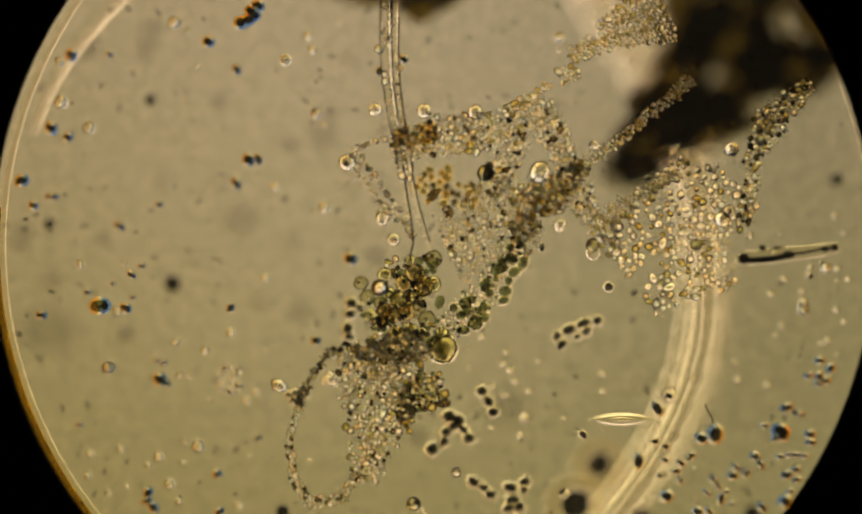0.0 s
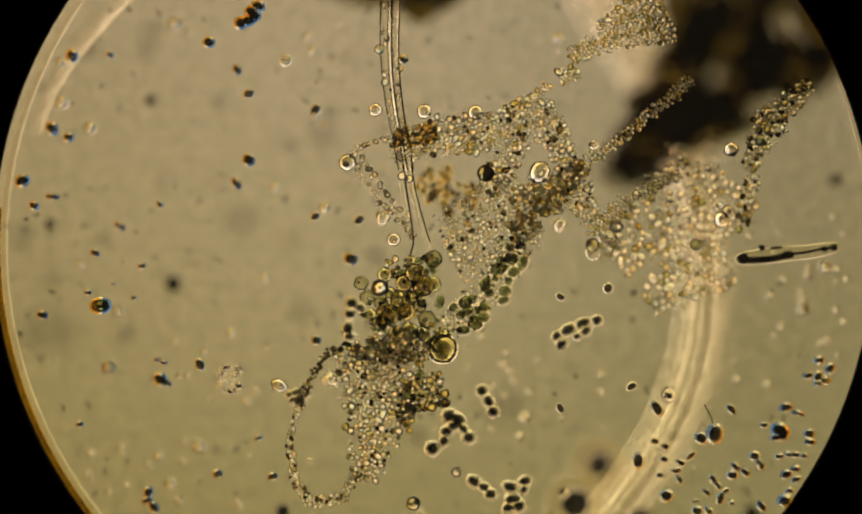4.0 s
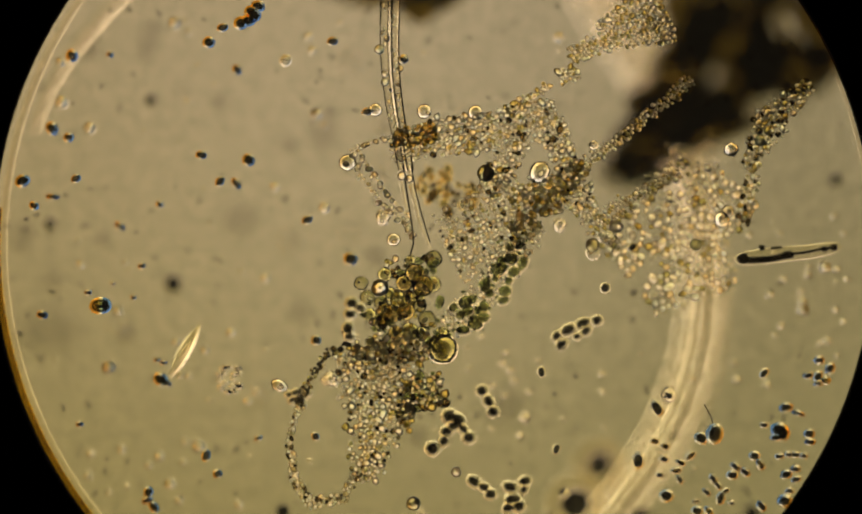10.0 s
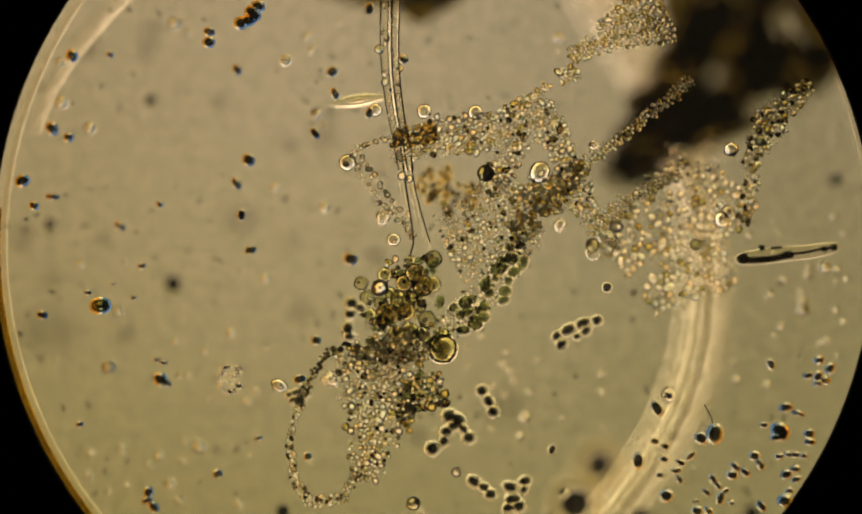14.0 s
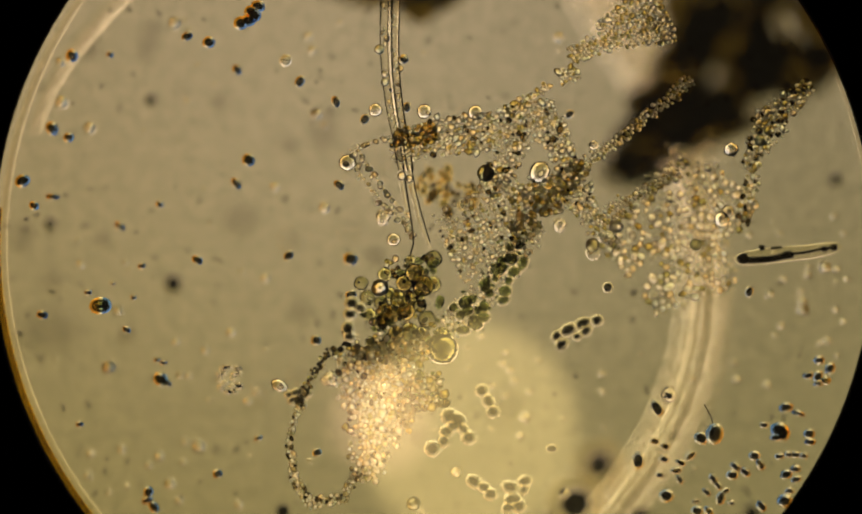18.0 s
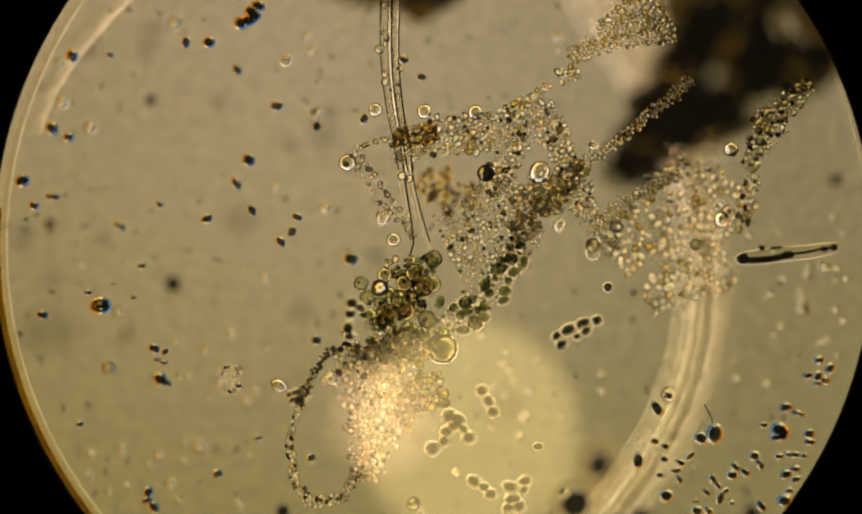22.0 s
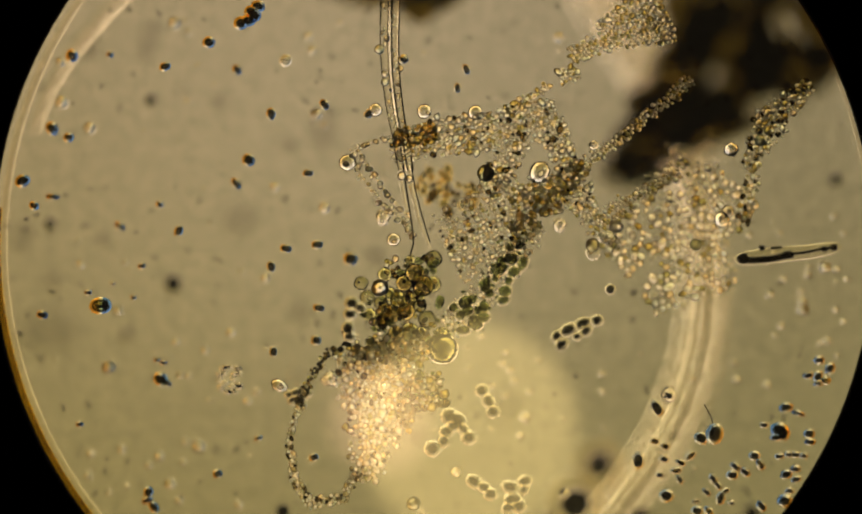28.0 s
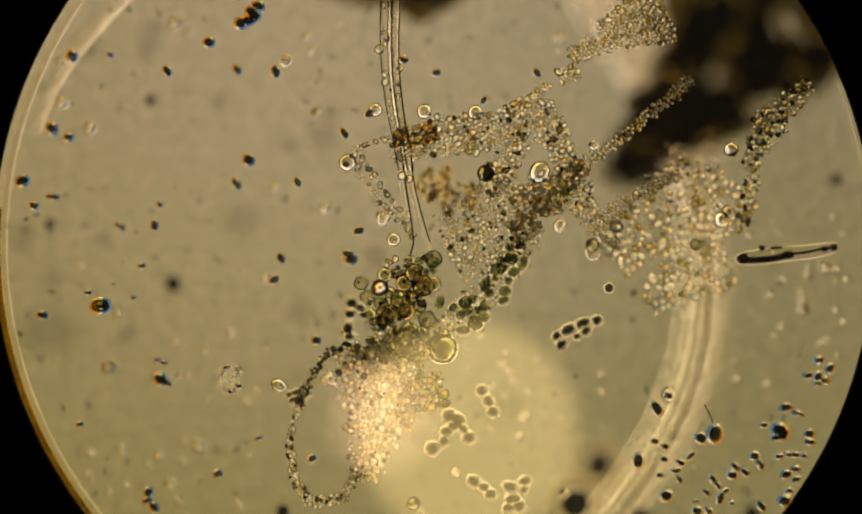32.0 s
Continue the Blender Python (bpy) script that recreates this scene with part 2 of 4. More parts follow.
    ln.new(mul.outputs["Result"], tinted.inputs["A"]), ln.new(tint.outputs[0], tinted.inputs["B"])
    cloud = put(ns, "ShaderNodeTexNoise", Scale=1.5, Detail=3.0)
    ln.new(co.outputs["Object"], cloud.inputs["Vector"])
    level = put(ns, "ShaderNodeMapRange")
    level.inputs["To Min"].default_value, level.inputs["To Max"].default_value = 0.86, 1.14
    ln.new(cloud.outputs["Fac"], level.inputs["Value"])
    # emission dimmed towards the right for the field's falloff
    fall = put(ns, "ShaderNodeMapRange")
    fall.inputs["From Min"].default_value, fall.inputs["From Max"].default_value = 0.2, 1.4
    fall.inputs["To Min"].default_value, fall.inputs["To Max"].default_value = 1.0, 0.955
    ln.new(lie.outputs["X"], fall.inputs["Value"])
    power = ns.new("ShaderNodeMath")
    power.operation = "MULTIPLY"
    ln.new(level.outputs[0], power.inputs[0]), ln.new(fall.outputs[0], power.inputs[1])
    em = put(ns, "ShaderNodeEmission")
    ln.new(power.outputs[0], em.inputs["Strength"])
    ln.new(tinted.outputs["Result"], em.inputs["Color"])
    finish(ns, ln, em.outputs[0])
    return m


M_LAMP = lamp_field()


# ---- meshes ----
def mesh_of(name, bm, material):
    me = bpy.data.meshes.new(name)
    bm.normal_update()
    for f in bm.faces:
        f.smooth = True
    bm.to_mesh(me)
    bm.free()
    me.materials.append(material)
    return me


def part(name, data, material, parent, label=""):
    if isinstance(data, bmesh.types.BMesh):
        data = mesh_of(name, data, material)
    ob = new(name, data)
    ob.parent = parent
    if label:
        ob["label"] = label
    return ob


def ring(bm, inner, outer, low, high, steps, centre=(0, 0)):
    loops = []
    for r, z in ((inner, low), (inner, high), (outer, high), (outer, low)):
        loops.append([bm.verts.new((centre[0] + r * math.cos(a), centre[1] + r * math.sin(a), z))
                      for a in (2 * math.pi * i / steps for i in range(steps))])
    for k in range(4):
        p, q = loops[k], loops[(k + 1) % 4]
        for i in range(steps):
            j = (i + 1) % steps
            bm.faces.new((p[i], p[j], q[j], q[i]))
    bmesh.ops.recalc_face_normals(bm, faces=bm.faces)
    return bm


def ball(seed, stretch=1.0, rough=0.10, level=3):
    """A cell of radius 1, long in x by stretch, with an uneven wall."""
    bm = bmesh.new()
    bmesh.ops.create_icosphere(bm, subdivisions=level, radius=1.0)
    off = Vector((seed * 3.7, seed * 1.3, seed * 2.1))
    for v in bm.verts:
        v.co *= 1 + rough * noise.noise(v.co * 1.3 + off) + 0.5 * rough * noise.noise(v.co * 3.1 - off)
        v.co.x *= stretch
    return bm


def lens(seed, rough):
    """A small cell that is thickest in the middle and steep at the wall, so that it gathers light in its middle."""
    bm = ball(seed, 1.0, rough)
    for v in bm.verts:
        v.co.z = math.copysign(0.55 * abs(v.co.z) + 0.45 * max(0.0, 1 - math.hypot(v.co.x, v.co.y)), v.co.z)
        v.co.x *= 1.0 + 0.08 * (seed % 3)
    return bm


def bean(seed):
    """A plump rod of radius 1, a little longer in x."""
    bm = ball(seed, 1.0, 0.07)
    for v in bm.verts:
        v.co.x = math.copysign(abs(v.co.x) ** 0.78, v.co.x)
        v.co.y += 0.12 * (seed % 3 - 1) * v.co.x ** 2
    return bm


def tube(bm, points, radii, sides=12, squash=1.0):
    """A round tube along a line, smoothed, closed at the ends."""
    pts, rad = [], []
    n = len(points)
    for i in range(n - 1):
        p0, p1, p2, p3 = (Vector(points[max(0, min(n - 1, k))]) for k in (i - 1, i, i + 1, i + 2))
        for s in range(8):
            u = s / 8
            pts.append(0.5 * ((2 * p1) + (p2 - p0) * u + (2 * p0 - 5 * p1 + 4 * p2 - p3) * u * u + (3 * p1 - p0 - 3 * p2 + p3) * u ** 3))
            rad.append(radii[i] + (radii[i + 1] - radii[i]) * u)
    pts.append(Vector(points[-1])), rad.append(radii[-1])
    loops = []
    for i, p in enumerate(pts):
        way = (pts[min(i + 1, len(pts) - 1)] - pts[max(i - 1, 0)]).normalized()
        side = way.cross(Vector((0, 0, 1))).normalized()
        up = side.cross(way)
        loops.append([bm.verts.new(p + rad[i] * (math.cos(a) * side + squash * math.sin(a) * up))
                      for a in (2 * math.pi * k / sides for k in range(sides))])
    for p, q in zip(loops, loops[1:]):
        for k in range(sides):
            j = (k + 1) % sides
            bm.faces.new((p[k], p[j], q[j], q[k]))
    bm.faces.new(loops[0][::-1]), bm.faces.new(loops[-1])
    bmesh.ops.recalc_face_normals(bm, faces=bm.faces)
    return bm


SHAPES = {}
INNER = {}


def shape(material, kind, seed):
    """One of a few shared meshes of a kind; cells hold a bright granule."""
    key = (material.name, kind, seed)
    if key not in SHAPES:
        bm = {"cell": lambda: lens(seed, 0.16 + 0.07 * seed),
              "round": lambda: ball(seed, 1.0, 0.05),
              "bean": lambda: bean(seed),
              "lump": lambda: ball(seed, 1.0, 0.5)}[kind]()
        inner = INNER.get(material.name)
        if inner:
            before = len(bm.faces)
            got = bmesh.ops.create_icosphere(bm, subdivisions=2, radius=inner[1] * (0.8 + 0.1 * seed))
            for v in got["verts"]:
                v.co *= 1 + 0.3 * noise.noise(v.co * 4 + Vector((seed, 0, 0)))
                v.co += Vector((0.12 * math.cos(seed * 2.0), 0.12 * math.sin(seed * 2.0), 0.22))
            for f in list(bm.faces)[before:]:
                f.material_index = 1
        SHAPES[key] = mesh_of(kind, bm, material)
        if inner:
            SHAPES[key].materials.append(inner[0])
    return SHAPES[key]


INNER.update({M_NUC.name: (M_SPECK, 0.60)})


# ---- the stage ----
def stage():
    bm = bmesh.new()
    bmesh.ops.create_circle(bm, cap_ends=True, segments=128, radius=6.0)
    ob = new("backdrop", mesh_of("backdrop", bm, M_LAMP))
    ob.location = (0, 0, -10.0)
    tagged(ob, "round warm white lamp field under the stage", "lamp", kind="structure")
    c = at(788.5, 447, 0.0)
    ob = new("field_stop", mesh_of("field_stop", ring(bmesh.new(), 0.798, 2.4, 0.018, 0.040, 192, (c.x, c.y)), M_BLACK))
    tagged(ob, "matt black metal ring round the field of view", "diaphragm", kind="structure")
    for f in ob.data.polygons:
        f.use_smooth = False
    bm = bmesh.new()
    bmesh.ops.create_cube(bm, size=1.0, matrix=Matrix.LocRotScale((c.x, c.y, -0.36), None, (2.6, 2.2, 0.04)))
    bmesh.ops.bevel(bm, geom=bm.edges, offset=0.006, segments=2, affect="EDGES")
    ob = new("slide", mesh_of("slide", bm, M_SLIDE))
    for f in ob.data.polygons:
        f.use_smooth = False
    tagged(ob, "clear glass slide that carries the specimen", "slide", kind="structure")
    bm = bmesh.new()
    bmesh.ops.create_cone(bm, cap_ends=True, segments=128, radius1=0.797, radius2=0.797, depth=0.008, matrix=Matrix.Translation((c.x, c.y, 0.062)))
    ob = new("cover_glass", mesh_of("cover_glass", bm, M_COVER))
    for f in ob.data.polygons:
        f.use_smooth = False
    tagged(ob, "thin cover glass over the specimen, haze added to catch glare", "cover glass", kind="structure")
    bm = bmesh.new()
    bmesh.ops.create_cone(bm, cap_ends=True, segments=128, radius1=0.799, radius2=0.799, depth=0.002, matrix=Matrix.Translation((c.x, c.y, -0.045)))
    ob = new("water", mesh_of("water", bm, M_WATER))
    for f in ob.data.polygons:
        f.use_smooth = False
    tagged(ob, "thin film of water on the glass with an added mottle", "water", kind="structure")


stage()


# ---- colonies of cells ----
def colony(name, label, category, strokes, radii, materials, z=0.0, spread=0.012, kind="cell", seed=1, pack=0.85, size=0.96):
    """A colony: cells strewn along strokes (x0, y0, x1, y1, width at each end, count), side by side."""
    rnd = random.Random(seed)
    first = strokes[0]
    base = at(first[0], first[1], z)
    top = new(name)
    top.location = base
    tagged(top, label, category)
    kept = []
    for x0, y0, x1, y1, w0, w1, count in strokes:
        length = math.hypot(x1 - x0, y1 - y0) or 1.0
        nx, ny = -(y1 - y0) / length, (x1 - x0) / length
        made = tries = 0
        count = round(count * 1.3)
        while made < count and tries < count * 25:
            tries += 1
            u = rnd.uniform(-0.05, 1.05)
            w = (w0 + (w1 - w0) * u) * 0.5
            v = max(-1.35, min(1.35, rnd.gauss(0, 0.55)))
            r = (radii[0] + (radii[1] - radii[0]) * rnd.random() ** 1.9) * size
            px = x0 + (x1 - x0) * u + nx * v * w
            py = y0 + (y1 - y0) * u + ny * v * w
            if any((px - a) ** 2 + (py - b) ** 2 < (pack * (r + c)) ** 2 for a, b, c in kept):
                continue
            made += 1
            kept.append((px, py, r))
            m = materials[min(len(materials) - 1, int(rnd.random() * len(materials)))]
            ob = part("cell", shape(m, kind, rnd.randrange(5)), m, top)
            ob.location = at(px, py, z + rnd.uniform(-spread, spread)) - base
            ob.rotation_euler = (rnd.uniform(-0.15, 0.15), rnd.uniform(-0.15, 0.15), rnd.uniform(0, 6.28))
            ob.scale = (r * 0.001 * rnd.choice((0.9, 1.0, 1.0, 1.15, 1.4)), r * 0.001, r * 0.001)
    return top


colony("granular_colony", "clear yellowish granular cells packed in a hanging tuft", "cell colony",
       [(640, 650, 780, 625, 40, 40, 70), (690, 640, 690, 760, 120, 90, 170), (690, 750, 665, 870, 100, 40, 90)],
       (3.5, 9), [M_FINE, M_FINE, M_CELL, M_NUC, M_CELL, M_FINE, M_CELL, M_FINE, M_FINE, M_DIM, M_BROWN], 0.0, 0.014, seed=3, pack=0.74, size=0.84)
colony("dark_colony", "dark olive brown lump of small packed cells", "cell colony",
       [(765, 685, 775, 740, 50, 60, 90), (745, 725, 735, 770, 30, 20, 30)], (4, 9), [M_GREEN, M_BROWN, M_DIM, M_OLIVE, M_FINE], -0.010, 0.012, seed=4, pack=0.66)
colony("centre_colony", "dense yellowish mass of fine granular cells", "cell colony",
       [(820, 450, 960, 390, 100, 110, 240), (880, 365, 1060, 350, 60, 50, 90), (1050, 345, 1075, 400, 40, 30, 46)],
       (2.6, 5.6), [M_FINE, M_FINE, M_CELL, M_NUC, M_CELL, M_FINE, M_CELL, M_FINE, M_FINE, M_DIM, M_BROWN], 0.0, 0.012, seed=5)
colony("brown_colony", "brown patch of small dark cells in the mass", "cell colony",
       [(935, 372, 1010, 355, 40, 46, 60), (1010, 350, 1060, 300, 34, 22, 40)], (4, 8), [M_BROWN, M_FINE, M_RUST, M_NUC, M_CELL], 0.004, 0.010, seed=6)
colony("band_colony", "long band of clear and brown granular cells", "cell colony",
       [(715, 272, 800, 250, 36, 50, 70), (790, 245, 900, 245, 50, 50, 110), (890, 240, 1010, 215, 50, 56, 110),
        (945, 250, 890, 350, 34, 34, 64), (1000, 225, 1035, 310, 40, 30, 50)],
       (3, 7), [M_FINE, M_CELL, M_FINE, M_NUC, M_CELL, M_FINE, M_CELL, M_FINE, M_FINE, M_DIM, M_BROWN], 0.0, 0.010, seed=7)
colony("rust_colony", "rust brown tuft of cells beside the fungal thread", "cell colony",
       [(722, 250, 790, 240, 24, 24, 46)], (3.5, 7), [M_RUST, M_BROWN, M_RUST, M_FINE], 0.004, 0.008, seed=27, pack=0.68)
colony("strand_colony", "small bright cells between the dark green ones of a strand", "cell colony",
       [(805, 600, 860, 560, 34, 50, 40), (872, 545, 935, 445, 50, 56, 60), (935, 450, 975, 405, 44, 30, 30)],
       (3, 5), [M_FINE, M_CELL, M_GREEN], -0.010, 0.004, seed=8)
colony("thread_colony", "thin thread of small cells running over dark debris", "cell colony",
       [(1050, 305, 1120, 260, 18, 14, 30), (1120, 260, 1250, 150, 13, 17, 60), (1145, 365, 1230, 315, 16, 20, 30)],
       (3, 5.5), [M_FINE, M_CELL, M_BROWN, M_FINE, M_NUC], 0.0, 0.008, seed=9, pack=0.80)
colony("gold_colony", "short streak of small golden cells at the rim of a mass", "cell colony",
       [(1082, 412, 1140, 368, 22, 30, 40), (1075, 415, 1125, 450, 16, 20, 14)], (3, 4.6), [M_FINE, M_BROWN, M_FINE], 0.0, 0.006, seed=29)
colony("upper_colony", "pinkish fine granular cells in a tapering streak", "cell colony",
       [(925, 200, 1000, 155, 14, 10, 34), (1020, 140, 1050, 130, 22, 20, 20), (1040, 100, 1110, 72, 22, 28, 50),
        (1100, 65, 1205, 20, 40, 90, 150)], (3, 6.5), [M_FINE, M_CELL, M_BROWN, M_NUC], -0.004, 0.010, seed=10)
colony("round_colony", "broad patch of pale rounded cells", "cell colony",
       [(1160, 410, 1250, 300, 60, 60, 50), (1200, 470, 1330, 340, 120, 90, 150), (1185, 545, 1320, 480, 50, 60, 60), (1110, 430, 1160, 480, 40, 40, 24)],
       (4.5, 8), [M_SOFT, M_CELL, M_SOFT, M_BROWN, M_SOFT, M_GHOST], -0.034, 0.010, seed=11, pack=1.0)
colony("edge_colony", "loose strand of clear cells with a thin skin", "cell colony",
       [(1355, 400, 1370, 300, 20, 22, 36), (1365, 300, 1400, 225, 22, 50, 40), (1395, 225, 1470, 155, 40, 20, 60)],
       (3, 6.5), [M_NUC, M_BROWN, M_DIM, M_CELL, M_FINE], -0.008, 0.010, seed=12, pack=0.85)
colony("loop_colony", "thin loop of tiny clear beads", "cell colony",
       [(545, 740, 525, 800, 10, 8, 30), (525, 800, 535, 870, 9, 12, 40), (535, 870, 565, 915, 12, 14, 40), (565, 915, 630, 905, 14, 12, 36), (625, 905, 650, 860, 10, 16, 16)],
       (2.8, 5.0), [M_FINE, M_CELL, M_OLIVE, M_DIM], 0.0, 0.004, seed=13)
colony("bead_chain", "chain of dark brown beads", "cell chain",
       [(635, 622, 590, 650, 8, 8, 14), (597, 640, 560, 695, 9, 9, 24), (560, 700, 540, 730, 12, 14, 12)],
       (3, 6.5), [M_DIM, M_DARK, M_BROWN, M_DIM], 0.012, 0.008, seed=14, pack=0.92)
colony("spore_colony", "dark brown cluster of small cells between spores", "spore cluster",
       [(705, 485, 790, 490, 40, 50, 20), (680, 600, 790, 610, 30, 30, 26), (735, 530, 735, 600, 110, 110, 24), (650, 640, 760, 630, 26, 36, 44)],
       (4, 9), [M_BROWN, M_GREEN, M_OLIVE, M_DIM, M_CELL], -0.012, 0.010, seed=15)
colony("blurred_colony", "brown cells a little below the plane in focus", "cell colony",
       [(768, 325, 800, 345, 34, 44, 14), (800, 365, 862, 356, 34, 34, 16), (805, 305, 815, 312, 10, 10, 3)], (6, 10), [M_RIPE, M_DIM, M_RUST, M_DIM, M_RIPE], -0.055, 0.010, "round", seed=16)
colony("granular_colony", "fine clear grains under the upper part of the tuft", "cell colony",
       [(640, 648, 780, 630, 44, 44, 50), (690, 645, 690, 720, 130, 110, 50)], (2.5, 4.5), [M_FINE, M_NUC, M_FINE], -0.024, 0.008, seed=33)
colony("dark_colony", "dark cells in the upper strand of the mass", "cell colony",
       [(930, 425, 975, 400, 34, 30, 18), (1010, 350, 1060, 300, 30, 20, 18), (960, 380, 1020, 355, 30, 40, 14)], (4, 8), [M_OLIVE, M_BROWN, M_FINE], -0.008, 0.008, seed=38)


# ---- single cells, spores and threads ----
def thing(name, data, label, category, place, scale, turn=0.0, group=""):
    ob = new(name, data)
    ob.location, ob.scale, ob.rotation_euler = place, scale, (0, 0, radians(turn))
    return tagged(ob, label, category, group)


def doughnut(seed, material):
    """A thin ring of radius 1, a little uneven."""
    bm = ring(bmesh.new(), 0.80, 1.0, -0.10, 0.10, 28)
    for v in bm.verts:
        v.co *= 1 + 0.14 * noise.noise(v.co * 1.4 + Vector((seed * 5.1, 0, 0)))
    return mesh_of("wall", bm, material)


WALLS = [doughnut(k, M_RING) for k in range(5)]
EDGES = [doughnut(k, M_EDGE) for k in range(5)]


def walled(cell, k):
    """Give a pale cell its thin darker wall and a clear body added to brighten its middle."""
    part("wall", WALLS[k % 5], M_RING, cell, "faint dark cell wall")
    core = part("granule", shape(M_DOT, "cell", k % 5), M_DOT, cell, "small clear body added to brighten the middle")
    core.scale, core.location = (0.74, 0.74, 0.74), (0.05, 0.05, 0.2)


def big_cell(px, py, r, material, label, z=0.0, stretch=1.0, turn=0.0, granules=2, dark=False, seed=0):
    """A large cell with its wall and the granules in it."""
    rnd = random.Random(px * 7 + py + seed)
    top = thing("cell", shape(material, "cell" if material in (M_PEARL, M_CELL) else "round", rnd.randrange(5)), label, "cell", at(px, py, z),
                (r * stretch * 0.001, r * 0.001, r * 0.001), turn, "single large cells")
    if material in (M_BIG, M_OLD, M_RIPE, M_THIN):
        part("wall", EDGES[(px + py) % 5], M_EDGE, top, "thin dark cell wall").scale = (1.02, 1.02, 1.02)
    for _ in range(granules):
        m = M_DARK if dark else M_FINE
        g = part("granule", shape(m, "cell", rnd.randrange(5)), m, top)
        a, d = rnd.uniform(0, 6.28), rnd.uniform(0.15, 0.5)
        g.location = (d * math.cos(a), d * math.sin(a), rnd.uniform(-0.2, 0.3))
        s = rnd.uniform(0.16, 0.30)
        g.scale = (s, s, s)
    return top


CLEAR = "clear round cell with a bright centre in the water film"
for px, py, r in ((683, 200, 12), (772, 203, 13), (865, 205, 13), (716, 436, 12), (1330, 272, 13), (1080, 264, 9), (1313, 400, 14), (1325, 385, 11)):
    big_cell(px, py, r, M_BIG, CLEAR)
big_cell(632, 296, 15, M_BIG, "clear round cell with pale granules at a skin's corner", granules=4)
big_cell(697, 396, 14, M_PEARL, "bright clear round cell beside the thin skin", -0.012)
big_cell(982, 313, 17, M_BIG, "bright oval cell in a gap of the mass", 0.0, 1.25, 60)
big_cell(1018, 410, 13, M_PEARL, "bright white cell at the edge of the mass", -0.01)
big_cell(603, 690, 15, M_PEARL, "bright clear cell beside the granular tuft", -0.01)
big_cell(508, 701, 11, M_BIG, "clear lemon-shaped cell with granules inside", 0.0, 1.5, -25, 4)
big_cell(1078, 446, 13, M_OLIVE, "greenish round cell with fine granules", 0.0, 1, 0, 4)
big_cell(1106, 432, 15, M_PEARL, "pale clear cell in a small cluster", -0.01)
big_cell(1120, 412, 11, M_CELL, CLEAR)
big_cell(1078, 460, 13, M_PALE, "pale thin-walled cell under a greenish one", -0.02)
big_cell(884, 315, 16, M_OLIVE, "dark olive round cell with a pale centre", 0.004, 1, 0, 2, True)
spore = big_cell(805, 634, 25, M_SPORE, "large dark brown round spore with a thin pale rim", -0.004, 1, 0, 0)
part("wall", EDGES[2], M_EDGE, spore, "dark spore wall")
# clear shell added for the pale halo of the spore
spore_halo = part("capsule", shape(M_SHEATH, "round", 2), M_SHEATH, spore)
spore_halo.scale = (1.16, 1.16, 1.16)
for k, (x, y, s) in enumerate(((-0.25, 0.1, 0.40), (0.0, -0.3, 0.34))):
    body = part("granule", shape(M_SPORE, "lump", k), M_SPORE, spore)
    body.location, body.scale = (x, y, 0.1), (s, s, s)
big_cell(1217, 718, 15, M_PEARL, "clear round cell with dark contents", 0, 1, 0, 3, True)
big_cell(752, 916, 13, M_OLIVE, "dark olive round cell with a bright rim", 0, 1, 0, 2, True)
big_cell(830, 859, 9, M_CELL, CLEAR)
big_cell(520, 110, 11, M_PALE, "pale round cell slightly out of the plane", -0.02)
big_cell(1383, 255, 11, M_OLIVE, "dark ring-like round cell on the strand", 0, 1, 0, 2, True)
big_cell(1265, 445, 11, M_OLIVE, "olive cell among pale round ones", 0.0, 1, 0, 3)
MIDST = ((700, 500, 13, M_OLD), (735, 515, 15, M_RIPE), (760, 540, 14, M_OLD), (725, 545, 15, M_OLD), (700, 565, 14, M_RIPE), (745, 475, 10, M_OLD), (765, 607, 13, M_OLD), (672, 572, 12, M_OLD))
SPORE = "round brown spore of the dark cluster"
for k, (px, py, r, m) in enumerate(((657, 515, 13, M_THIN), (668, 541, 14, M_THIN), (708, 535, 13, M_OLD), (692, 551, 12, M_THIN),
                                    (755, 498, 18, M_RIPE), (770, 520, 19, M_RIPE), (745, 542, 15, M_THIN), (787, 517, 15, M_OLD), (764, 557, 12, M_THIN),
                                    (777, 581, 16, M_THIN), (738, 566, 17, M_RIPE), (715, 570, 17, M_RIPE), (692, 584, 15, M_OLD), (788, 471, 16, M_THIN),
                                    (745, 601, 15, M_OLD), (720, 606, 14, M_RIPE), (803, 606, 12, M_OLD)) + MIDST):
    big_cell(px, py, r, m, SPORE, -0.002 - 0.004 * (k % 4), 1.0, 0, 1 + k % 2, k % 6 == 0).name = "spore"


thing("spore", shape(M_CELL, "cell", 1), "dark-rimmed round spore with a bright white middle", "spore", at(692, 523, 0.004), (0.0142,) * 3, 0, "single large cells")


def line(name, points, radius, material, label, category, z=0.0, parent=None, taper=1.0):
    """A thread along a line of places; radius in millimetres."""
    pts = [at(px, py, z + (p[0] if p else 0)) for px, py, *p in points]
    base = pts[0]
    n = len(pts)
    radii = [radius * 0.001 * (1 + (taper - 1) * i / (n - 1)) for i in range(n)]
    bm = tube(bmesh.new(), [p - base for p in pts] if not parent else [p - parent.location for p in pts], radii)
    if parent:
        return part(name, bm, material, parent)
    ob = new(name, mesh_of(name, bm, material))
    ob.location = base
    return tagged(ob, label, category)


